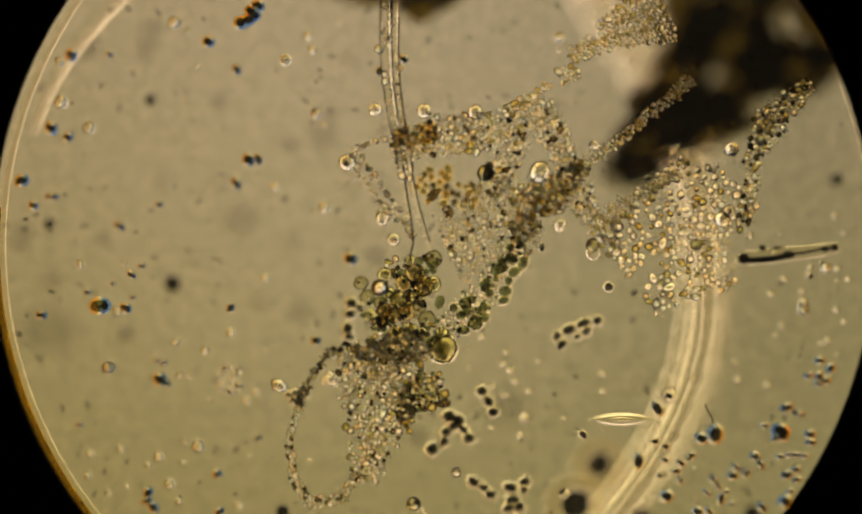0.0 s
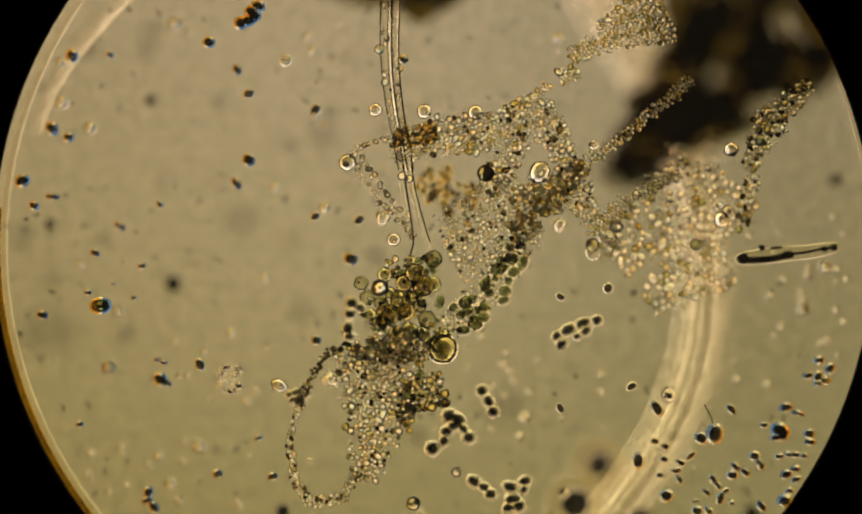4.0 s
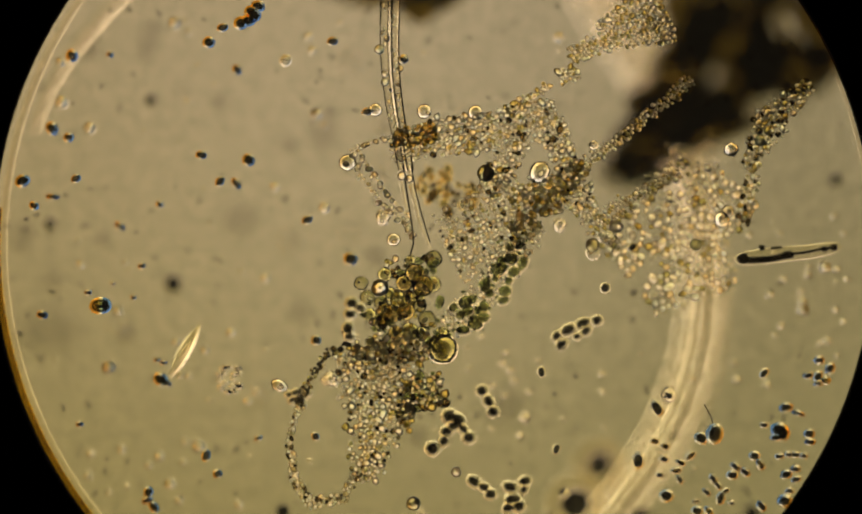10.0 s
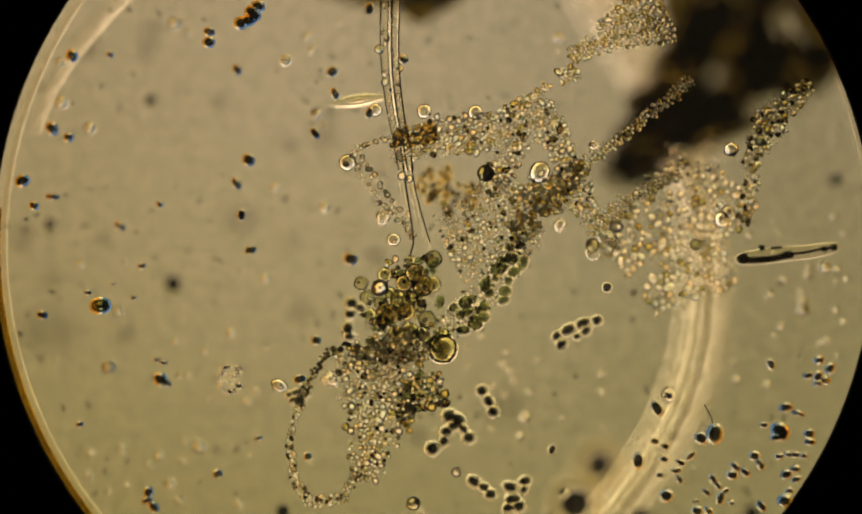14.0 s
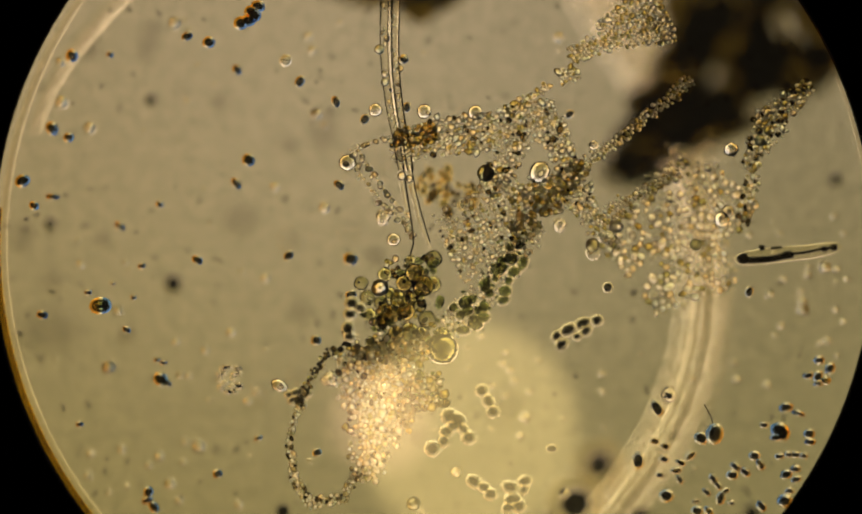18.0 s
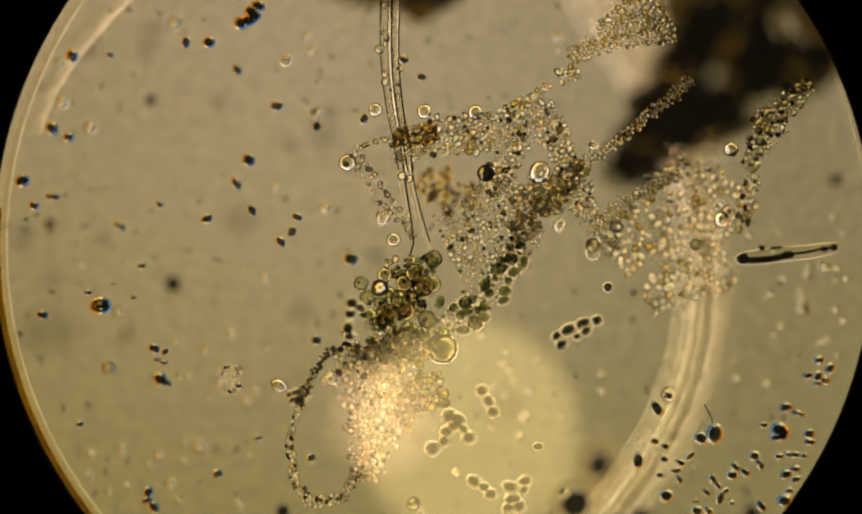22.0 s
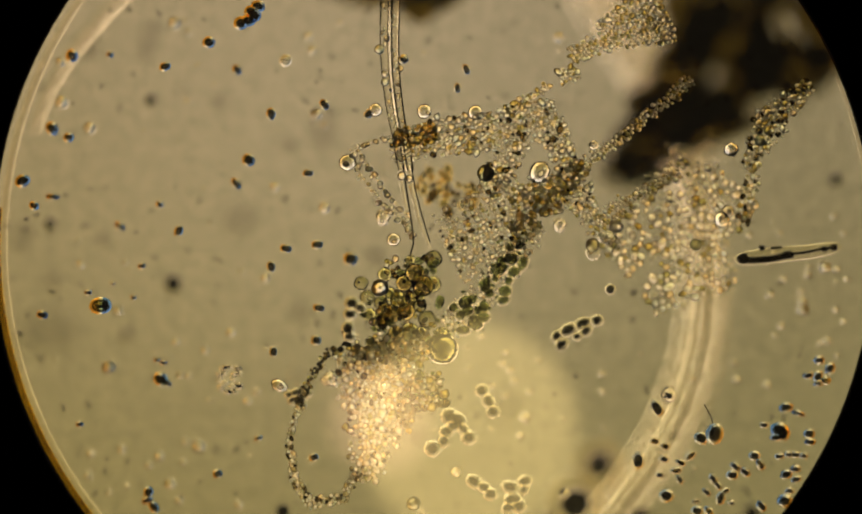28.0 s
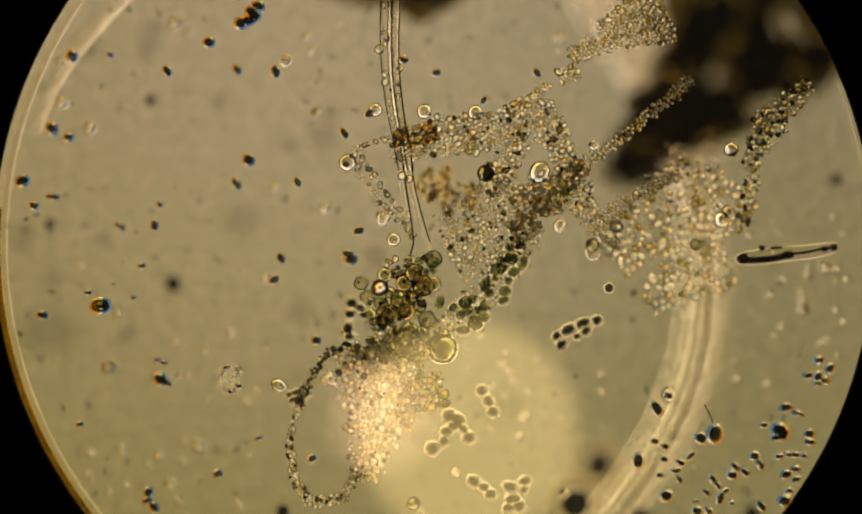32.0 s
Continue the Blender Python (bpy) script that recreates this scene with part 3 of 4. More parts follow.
def hypha():
    top = new("hypha")
    top.location = at(712, 120, 0)
    tagged(top, "long clear fungal thread with lined walls", "fungal thread")
    path = ((710, -20), (708, 60), (710, 130), (718, 200), (728, 250), (738, 310))
    for off, r, m in ((-9, 8.0, M_WALL), (9, 8.0, M_WALL), (-17, 1.2, M_HAIR), (-3, 0.9, M_HAIR), (5, 1.2, M_HAIR), (18, 1.7, M_HAIR)):
        line("wall", [(x + off * (1 - 0.25 * i / 5), y) for i, (x, y) in enumerate(path)], r, m, "", "", 0.004, top)
    line("wall", ((733, 300), (740, 350), (748, 400), (752, 440), (747, 462), (750, 476)), 1.5, M_HAIR, "", "", 0.004, top)
    line("wall", ((748, 300), (757, 350), (770, 400), (782, 440)), 1.1, M_HAIR, "", "", 0.004, top)
    line("wall", ((741, 300), (750, 350), (764, 410), (786, 458)), 4.5, M_WALL, "", "", 0.0, top, 0.35)
    line("wall", ((726, 300), (730, 335), (742, 400)), 3.0, M_WALL, "", "", 0.004, top)
    rnd = random.Random(6)
    for k in range(46):
        u = (k + rnd.random()) / 46 * 4.9
        (xa, ya), (xb, yb) = path[int(u)], path[int(u) + 1]
        bead = part("granule", shape(M_FINE, "cell", k % 5), M_FINE, top)
        bead.location = at(xa + (xb - xa) * (u % 1) + rnd.choice((-10, -6, 8, 11)) + rnd.uniform(-3, 3), ya + (yb - ya) * (u % 1), 0.004) - top.location
        bead.scale = (rnd.uniform(0.0018, 0.0034), rnd.uniform(0.0025, 0.0050), 0.003)
    for px, py, r in ((690, 90, 9), (704, 70, 6), (700, 135, 6), (728, 125, 6), (735, 105, 7), (700, 150, 7), (724, 260, 7), (731, 320, 8), (745, 325, 7)):
        ob = part("droplet", shape(M_CELL, "round", 1), M_CELL, top)
        ob.location, ob.scale = at(px, py, 0.004) - top.location, (r * 0.001,) * 3


def skin():
    top = new("thin_skin")
    top.location = at(640, 275, 0)
    tagged(top, "thin wrinkled clear skin hanging from the thread", "membrane")
    for pts, r in ((((640, 275), (670, 258), (712, 254)), 1.6), (((640, 278), (656, 320), (690, 365), (730, 400), (752, 430)), 1.8),
                   (((652, 272), (676, 315), (706, 355), (745, 398)), 1.6), (((664, 290), (690, 335), (720, 372)), 1.2), (((690, 372), (716, 398), (740, 412)), 1.2)):
        line("fold", pts, r * 1.5, M_WALL, "", "", 0.0, top)
    rnd = random.Random(4)
    for pts, n in ((((640, 275), (670, 258), (712, 254)), 12), (((642, 282), (656, 320), (690, 365), (730, 400), (752, 430)), 34), (((652, 272), (676, 315), (706, 355), (745, 398)), 24)):
        for k in range(n):
            u = (k + rnd.random()) / n * (len(pts) - 1)
            (xa, ya), (xb, yb) = pts[int(u)], pts[int(u) + 1]
            px, py = xa + (xb - xa) * (u % 1) + rnd.uniform(-5, 5), ya + (yb - ya) * (u % 1) + rnd.uniform(-5, 5)
            ob = part("granule", shape(M_FINE, "cell", k % 5), M_FINE, top)
            ob.location, ob.scale = at(px, py, rnd.uniform(-0.004, 0.006)) - top.location, (rnd.uniform(0.0022, 0.0055),) * 3


hypha()
skin()
line("curved_hair", ((1281, 735), (1288, 748), (1294, 760), (1296, 770)), 1.5, M_HAIR, "short curved dark hair", "hair", 0.0, None, 0.6)


# ---- bacteria ----
SWIMS = "dark brown bacterium swimming in the water film"
FADED = "small faint brown bacterium stuck to the glass"
STILL = "dark bacterium stuck to the glass, with a pale halo"


def bacterium(px, py, r, stretch, turn, z=0.0, label="dark brown rod-shaped bacterium with a pale halo", halo=1.6, group="dark bacteria"):
    rnd = random.Random(int(px * 31 + py * 17))
    k = rnd.randrange(5)
    r *= 0.76 if label == SWIMS else 0.88
    if label == STILL and 3 < r < 7:
        r, stretch = r * 0.92, stretch * 1.2
    m = M_SWIM if label in (SWIMS, FADED) else M_DIM if label == STILL and r < 5.0 and rnd.random() < 0.4 else M_DARK
    z += rnd.uniform(0.014, 0.034)
    top = thing("bacterium", shape(m, "bean", k), label, "bacterium", at(px, py, z), (r * stretch * 0.001, r * 0.001, r * 0.0009), turn, group)
    if halo:
        # clear shell added for the bright optical halo
        c = part("capsule", shape(M_HALO, "round", k), M_HALO, top)
        c.scale = (1 + (halo - 1) / stretch, halo, halo)
    return top


LOW = ((1195, 743, 8, 1.7, -60), (1191, 803, 6, 1.1, 0), (1210, 812, 6, 1.1, 0), (1208, 835, 6, 1.2, 0), (1160, 838, 9, 1.5, 80), (1212, 902, 9, 1.1, 0),
       (1256, 829, 6, 1.7, 40), (1238, 842, 5, 1.6, -20), (1230, 856, 5, 1.8, 10), (1236, 872, 5, 1.6, -60), (1200, 864, 5, 1.4, 0), (1275, 797, 8, 1.3, -30),
       (1338, 849, 6, 1.4, -40), (1356, 859, 6, 1.4, -40), (1332, 864, 7, 1.2, 0), (1372, 829, 7, 1.1, 0), (1383, 845, 6, 1.6, -60))
MORE = ((1297, 871, 6, 1.4, -60), (1306, 884, 5, 1.5, -60), (1311, 906, 7, 1.5, 70), (1268, 929, 7, 1.2, 0), (1289, 930, 6, 1.4, -50), (1385, 921, 6, 1.5, -50),
        (1430, 741, 7, 1.5, 10), (1390, 773, 5, 1.2, 0), (1418, 782, 10, 1.4, -10), (1424, 790, 9, 1.2, 60), (1411, 796, 6, 1.4, 0), (1472, 789, 7, 1.1, 0),
        (1474, 804, 5, 1.8, 0), (1418, 830, 5, 1.4, 10), (1434, 827, 5, 1.3, 0), (1447, 827, 5, 1.3, 0), (1462, 829, 5, 1.2, 0))
LAST = ((1430, 863, 7, 1.2, 20), (1447, 853, 6, 1.2, 0), (1448, 872, 5, 1.6, 20), (1427, 911, 9, 1.2, 0), (1436, 893, 5, 1.3, 0), (1490, 655, 6, 1.3, 0),
        (1510, 670, 7, 1.2, 60), (1470, 683, 6, 1.2, 0), (1488, 685, 7, 1.2, 70), (1502, 692, 6, 1.2, 0), (1488, 698, 5, 1.3, 0), (1452, 752, 4, 3.0, -15),
        (1300, 789, 12, 1.25, 80), (1285, 895, 5, 1.6, -40), (1320, 893, 4, 1.6, 20), (1265, 912, 4, 1.6, 10), (1330, 915, 4, 1.4, 0))
for px, py, r, s, a in LOW + MORE + LAST:
    bacterium(px, py, r, s, a, -0.002, STILL)
LEFT = ((95, 234, 8, 1.3, -50), (125, 250, 7, 1.0, 0), (41, 329, 8, 1.5, 20), (62, 374, 6, 1.2, -20), (77, 573, 6, 1.4, -10), (292, 690, 9, 1.2, -30), (304, 697, 5, 1.3, -40),
        (286, 655, 4, 1.2, 0), (298, 660, 4, 1.3, 0), (380, 77, 8, 1.1, 0), (452, 291, 8, 1.2, -35), (430, 334, 6, 1.6, -55), (638, 471, 9, 1.1, 0), (218, 411, 5, 1.9, -35),
        (160, 532, 4, 1.3, 0), (270, 895, 7, 1.1, 60), (268, 910, 6, 1.4, 20), (280, 922, 7, 1.3, -50))
MARK = ((575, 619, 7, 1.0, 0), (431, 127, 6, 1.4, -60), (131, 102, 8, 1.2, -60), (200, 100, 5, 1.0, 0), (145, 772, 4, 1.6, 10), (396, 862, 6, 1.2, 30), (734, 108, 6, 1.1, 0),
        (290, 372, 5, 1.0, 0), (243, 541, 4, 1.0, 0), (258, 484, 4, 1.6, 20), (96, 358, 4, 3.2, -5), (205, 516, 3.5, 1, 0), (470, 797, 4, 1.8, 30), (195, 836, 2.6, 1, 0),
        (108, 674, 1.8, 1, 0), (174, 771, 1.8, 1, 0), (621, 148, 2, 1, 0), (484, 627, 2, 1, 0), (1337, 752, 2.4, 1, 0), (1481, 418, 2, 1, 0))
for px, py, r, s, a in LEFT:
    bacterium(px, py, r, s, a, 0.0, STILL)
for px, py, r, s, a in MARK:
    bacterium(px, py, r, s, a, 0.0, FADED, 1.6 if r > 3 else 0)
top = thing("bacterium", shape(M_BARREL, "round", 1), "large dark oval bacterium with a bright ring", "bacterium", at(183, 556, 0.01), (0.0155, 0.0108, 0.0108), 8, "dark bacteria")
c = part("capsule", shape(M_HALO, "round", 1), M_HALO, top)
c.scale = (1.35, 1.45, 1.45)
g = part("granule", shape(M_DARK, "bean", 2), M_DARK, top)
g.location, g.scale = (0, -0.05, 0.1), (0.55, 0.22, 0.3)


def clump(name, label, beads, z=0.022, slime=M_CLUMP_HALO, rim=5.0):
    """Dark cells stuck to one another, each in a shell added for its bright halo."""
    top = new(name)
    top.location = at(beads[0][0], beads[0][1], z)
    tagged(top, label, "cell clump")
    for k, (px, py, r, s, a) in enumerate(beads):
        ob = part("cell", shape(M_DARK, "cell", k % 5), M_DARK, top)
        ob.location, ob.rotation_euler = at(px, py, z + 0.002 * (k % 3)) - top.location, (0, 0, radians(a))
        ob.scale = (r * s * 0.0008, r * 0.0008, r * 0.0008)
        c = part("capsule", shape(slime, "round", k % 5), slime, top)
        c.location, c.rotation_euler = at(px, py, z - 0.001) - top.location, (0, 0, radians(a))
        c.scale = ((r * s + rim) * 0.001, (r + rim) * 0.001, (r + rim - 1) * 0.001)
    return top


STRAND = ((847, 550, 9, 1.3, 20), (858, 545, 8, 1, 0), (880, 558, 9, 1, 0), (870, 565, 7, 1, 0), (851, 566, 8, 1.2, 30), (838, 573, 8, 1, 0), (865, 586, 12, 1, 0),
          (880, 577, 9, 1, 0), (842, 600, 7, 1.8, 0), (826, 560, 7, 1, 0), (883, 518, 8, 1.7, 70), (890, 533, 8, 1, 0), (906, 490, 10, 1.5, 30))
STRAND_TOP = ((919, 530, 8, 1.3, 0), (916, 546, 6, 1.6, 20), (935, 495, 8, 1.3, 30), (925, 511, 6, 1, 0), (901, 507, 6, 1, 0), (951, 478, 8, 1.5, 70), (930, 470, 9, 1.2, 0),
              (912, 474, 8, 1, 0), (928, 450, 7, 1.1, 0), (946, 445, 7, 1.2, 40))


def clear_clump(name, label, beads, material, z):
    """Translucent cells stuck to one another."""
    top = new(name)
    top.location = at(beads[0][0], beads[0][1], z)
    tagged(top, label, "cell clump")
    for k, (px, py, r, s, a) in enumerate(beads):
        ob = part("cell", shape(material, "lump" if k % 3 == 0 else "round", k % 5), material, top)
        ob.location, ob.rotation_euler = at(px, py, z + 0.003 * (k % 3)) - top.location, (0, 0, radians(a))
        ob.scale = (r * s * 0.001, r * 0.001, r * 0.0008)
        # clear shell added for the pale halo of the cell
        c = part("capsule", shape(M_SHEATH, "round", k % 5), M_SHEATH, top)
        c.location, c.rotation_euler = at(px, py, z - 0.004) - top.location, (0, 0, radians(a))
        c.scale = ((r * s + 4) * 0.001, (r + 4) * 0.001, (r + 3) * 0.001)


clear_clump("cell_strand", "row of dark green cells in a pale sheath", STRAND, M_GREEN, 0.0)
clear_clump("cell_strand", "upper row of dark green cells running into a granular mass", STRAND_TOP, M_GREEN, 0.0)
clump("cell_clump", "slanting clump of dark rod cells with pale halos", ((1013, 611, 6, 1.5, 60), (1034, 600, 8, 1.6, 25), (1060, 588, 7, 1.7, 25), (1086, 583, 7, 1.2, 0),
      (1022, 626, 7, 1.3, 40), (1066, 602, 6, 1.6, 40), (1050, 612, 4, 1.4, 20)))
clump("cell_clump", "short bent chain of three dark cells", ((877, 711, 8, 1.1, 0), (889, 730, 7, 1.4, -60), (897, 749, 8, 1.1, 0)))
clump("cell_clump", "branched clump of dark cells beside a lump", ((818, 757, 11, 1.1, 0), (833, 764, 10, 1.2, -40), (812, 785, 8, 1.1, 0), (808, 802, 7, 1.3, 70), (843, 781, 6, 1.7, -40),
      (853, 796, 9, 1.1, 0), (825, 774, 8, 1.2, 0)))
clump("cell_clump", "single round dark cell with a bright halo", ((787, 816, 11, 1.0, 0),))
clump("cell_clump", "slanting chain of dark cells at the low edge", ((862, 876, 8, 1.5, -35), (880, 886, 6, 1.5, -20), (892, 899, 8, 1.1, 0)))
clump("cell_clump", "packed dark cells at the low edge", ((928, 886, 8, 1.6, -20), (955, 875, 7, 1.4, 10), (932, 908, 8, 1.6, 10), (944, 921, 8, 1.3, 20), (926, 924, 8, 1.2, 0), (953, 890, 5, 1.4, 60)))
clump("cell_clump", "slanting clump of dark beads with a painted orange fringe", ((438, 42, 9, 1.1, 0), (452, 37, 8, 1.2, 0), (462, 28, 9, 1.1, 0), (456, 20, 7, 1.3, 20), (470, 11, 7, 1.4, -20)), 0.004, M_HALO, 3.5)
clump("cell_clump", "chain of dark cells along the cluster's edge", ((640, 552, 8, 1.2, 0), (637, 571, 7, 1.2, 10), (655, 560, 6, 1.0, 0), (633, 598, 8, 1.3, 80), (636, 612, 7, 1.0, 0)))
clump("cell_clump", "small dark cells at the loop's end", ((526, 718, 4, 1.2, 0), (538, 714, 4, 1.6, 30), (546, 726, 5, 1.3, 60), (548, 737, 4, 1.6, 0), (532, 728, 3.5, 1.5, 20), (560, 715, 4, 1.3, 60)))


def long_rod():
    top = new("rod_cell")
    top.location = at(1435, 465, 0)
    tagged(top, "long clear rod with dark contents and a pale outline", "rod cell")
    body = [at(px, py, 0.014) - top.location for px, py in ((1334, 473), (1342, 472), (1358, 470), (1400, 465), (1470, 458), (1515, 451), (1526, 450), (1531, 449))]
    part("sheath", tube(bmesh.new(), body, [0.002, 0.009, 0.0135, 0.015, 0.0135, 0.011, 0.007, 0.002], 16), M_ROD, top, "pale clear sheath")
    line("core", ((1348, 471), (1370, 473), (1400, 471), (1425, 466), (1443, 463)), 6.0, M_DARK, "", "", 0.020, top, 0.9)
    line("core", ((1430, 463), (1465, 459), (1495, 453), (1519, 450)), 2.4, M_HAIR, "", "", 0.020, top)
    for k, (px, py, r, s, a) in enumerate(((1352, 470, 10, 1.1, 0), (1388, 472, 6, 2.0, 8), (1432, 464, 7, 1.5, 15), (1386, 451, 5, 1.2, 0), (1412, 451, 2.6, 5, 6),
                                           (1500, 453, 5, 1.4, 0), (1517, 450, 6, 1.0, 0))):
        ob = part("contents", shape(M_DARK, "cell", k % 5), M_DARK, top)
        ob.location, ob.rotation_euler = at(px, py, 0.022) - top.location, (0, 0, radians(a))
        ob.scale = (r * s * 0.001, r * 0.001, r * 0.001)


long_rod()


# ---- grains and pale cells off the plane in focus ----
def grain(px, py, r, z, material, label, stretch=1.0, turn=0.0):
    k = int(px + py) % 5
    s = r * 0.001 * (HIGH - z) / HIGH
    thing("dust_grain", shape(material, "round", k), label, "dust", at(px, py, z), (s * stretch, s, s), turn, "grains out of focus")


GRAIN = "dark grain of dust below the plane in focus"
for px, py, r, z in ((275, 182, 10, -0.13), (92, 408, 10, -0.12), (315, 516, 15, -0.14), (1520, 327, 11, -0.14), (1090, 845, 23, -0.18), (230, 609, 9, -0.19),
                     (1165, 940, 15, -0.12), (515, 930, 12, -0.08), (1368, 935, 16, -0.14)):
    grain(px, py, r, z, M_DUST, GRAIN)
FAINT = "faint smear of dust far below the plane"
for px, py, r, z, s, a in ((402, 186, 17, -0.20, 1, 0), (590, 238, 22, -0.22, 2.0, 85), (525, 263, 17, -0.18, 1.1, 0), (437, 398, 28, -0.24, 1.2, 0), (272, 75, 18, -0.20, 2.4, 75),
                           (165, 88, 15, -0.18, 1.7, 70), (683, 466, 20, -0.16, 1.1, 0), (98, 510, 20, -0.22, 1, 0), (760, 795, 17, -0.16, 1, 0), (42, 430, 20, -0.2, 1.4, 80),
                           (188, 434, 15, -0.18, 1, 0), (545, 566, 20, -0.24, 1, 0), (920, 740, 30, -0.28, 1.3, 20), (90, 600, 40, -0.3, 1.4, 0)):
    grain(px, py, r, z, M_FAINT, FAINT, s, a)
grain(1046, 917, 25, -0.13, M_DUST, "large dark grain of dust below the plane in focus", 1.1, 30)
# clear rings added to imitate the diffraction halo round two grains
for px, py, r, z in ((1090, 845, 36, -0.17), (1046, 917, 42, -0.125)):
    bm = bmesh.new()
    loop = [(r * 0.001 * math.cos(k / 12 * 6.283), r * 0.001 * math.sin(k / 12 * 6.283), 0.0) for k in range(13)]
    ob = new("halo", mesh_of("halo", tube(bm, loop, [0.014] * 13, 10), M_RIM))
    ob.location = at(px, py, z)
    tagged(ob, "clear ring added for the pale light halo round a dust grain", "slime")
oil = big_cell(1026, 897, 9, M_BIG, "small bright oil drop beside a dark grain", -0.06, 1.0, 0, 0)
oil.name = "oil_drop"
tagged(oil, category="drop", group="oil drops")
PALE = "pale thin-walled round cell adrift in the water"
ROUND = ((112, 186, 13), (163, 233, 12), (318, 42, 12), (500, 340, 9), (483, 506, 9), (200, 667, 12), (373, 637, 8), (343, 684, 7), (450, 729, 8), (337, 803, 8), (221, 817, 8),
         (164, 825, 8), (270, 846, 8), (309, 880, 11), (434, 918, 8), (561, 66, 8), (568, 92, 8), (590, 378, 11), (420, 605, 9), (1016, 68, 10), (1340, 690, 9), (575, 208, 11))
SMALL = ((320, 622, 8), (361, 811, 13), (328, 682, 8), (467, 712, 7), (215, 565, 10), (196, 669, 12), (198, 896, 6), (332, 840, 7), (290, 830, 10), (914, 662, 7), (852, 670, 6), (895, 702, 7), (918, 720, 7), (963, 712, 7), (928, 672, 8), (935, 692, 8), (980, 657, 6),
         (946, 792, 7), (893, 780, 5), (1095, 680, 7), (1095, 712, 6), (1098, 778, 5), (955, 760, 11), (1025, 762, 5), (875, 612, 7), (590, 229, 7), (920, 640, 7))
RIGHT = ((1500, 487, 11), (1460, 563, 12), (1400, 535, 9), (1420, 593, 8), (1460, 550, 10), (1457, 530, 6), (1465, 568, 7), (1470, 500, 7), (1522, 490, 7), (1542, 508, 6), (1535, 425, 6), (1518, 393, 7), (1520, 563, 7),
         (1535, 585, 6), (1505, 620, 8), (1492, 625, 6), (1418, 425, 6), (1362, 428, 8), (1410, 610, 5), (1425, 508, 7), (1495, 478, 5), (1260, 690, 8), (1395, 700, 8), (1335, 660, 7))
for px, py, r in ROUND + SMALL + RIGHT:
    m = M_GHOST if abs(px - 790) > 420 else M_PALE
    walled(thing("pale_cell", shape(m, "round", int(px) % 5), PALE, "cell", at(px, py, -0.034 - 0.02 * ((px * 7) % 10) / 10), (r * 0.001,) * 3, 0, "pale drifting cells"), int(py))
rnd = random.Random(21)
for _ in range(110):
    a, d = rnd.uniform(0, 6.28), 760 * math.sqrt(rnd.random())
    px, py, r = 790 + d * math.cos(a), 447 + d * math.sin(a), 2.5 + 5.5 * rnd.random() ** 2
    if 0 < py < 935 and (px < 520 or py > 600 or px > 1380 or py < 180):
        m = M_GHOST if abs(px - 790) > 350 else M_PALE
        cell = thing("pale_cell", shape(m, "round", rnd.randrange(5)), "small faint clear cell adrift in the water", "cell", at(px, py, rnd.uniform(-0.06, -0.02)),
              (r * 0.001 * rnd.uniform(1, 1.5), r * 0.001, r * 0.001), rnd.uniform(0, 180), "small drifting cells")
        if r > 4.5:
            walled(cell, int(px))
bm = bmesh.new()
for _ in range(700):
    a, d = rnd.uniform(0, 6.28), 780 * math.sqrt(rnd.random())
    px, py, r = 790 + d * math.cos(a), 447 + d * math.sin(a), 1.2 + 5.0 * rnd.random() ** 2
    if -20 < py < 955:
        p = at(px, py, rnd.uniform(-0.09, -0.02))
        bmesh.ops.create_icosphere(bm, subdivisions=2, radius=r * 0.001, matrix=Matrix.LocRotScale(p, Matrix.Rotation(a * 3, 3, "Z").to_quaternion(), (rnd.uniform(1, 1.8), 1, 1)))
tagged(new("floating_specks", mesh_of("floating_specks", bm, M_FAINT)), "fine faint specks floating all through the water film", "specks", kind="stuff")
ghost = new("empty_cell")
ghost.location = at(418, 690, 0)
tagged(ghost, "faint square empty cell with granular walls", "cell")
for k in range(26):
    a = k / 26 * 6.28
    ob = part("granule", shape(M_DOT, "cell", k % 5), M_DOT, ghost)
    ob.location = at(418 + 19 * math.copysign(abs(math.cos(a)) ** 0.6, math.cos(a)) * (1 if k % 4 else 0.4), 690 + 24 * math.copysign(abs(math.sin(a)) ** 0.6, math.sin(a)) * (1 if k % 3 else 0.5), 0) - ghost.location
    ob.scale = (0.0065, 0.005, 0.005)


# ---- dark debris, milky strands ----
def splinter(parent, points, radii, z, seed, squash=0.5):
    """A charred splinter: a rough tapered rod with a torn surface."""
    pts = [at(px, py, z) - parent.location for px, py in points]
    bm = tube(bmesh.new(), pts, [r * 0.001 for r in radii], 20, squash)
    for v in bm.verts:
        p = (v.co + parent.location) * 30 + Vector((seed, seed * 2, 0))
        v.co += Vector((noise.noise(p), noise.noise(p + Vector((9, 0, 0))), noise.noise(p + Vector((0, 9, 0))) * 0.4)) * 0.022
        v.co += Vector((noise.noise(p * 4), noise.noise(p * 4 + Vector((9, 0, 0))), 0)) * 0.007
    return part("splinter", bm, M_MUD, parent)


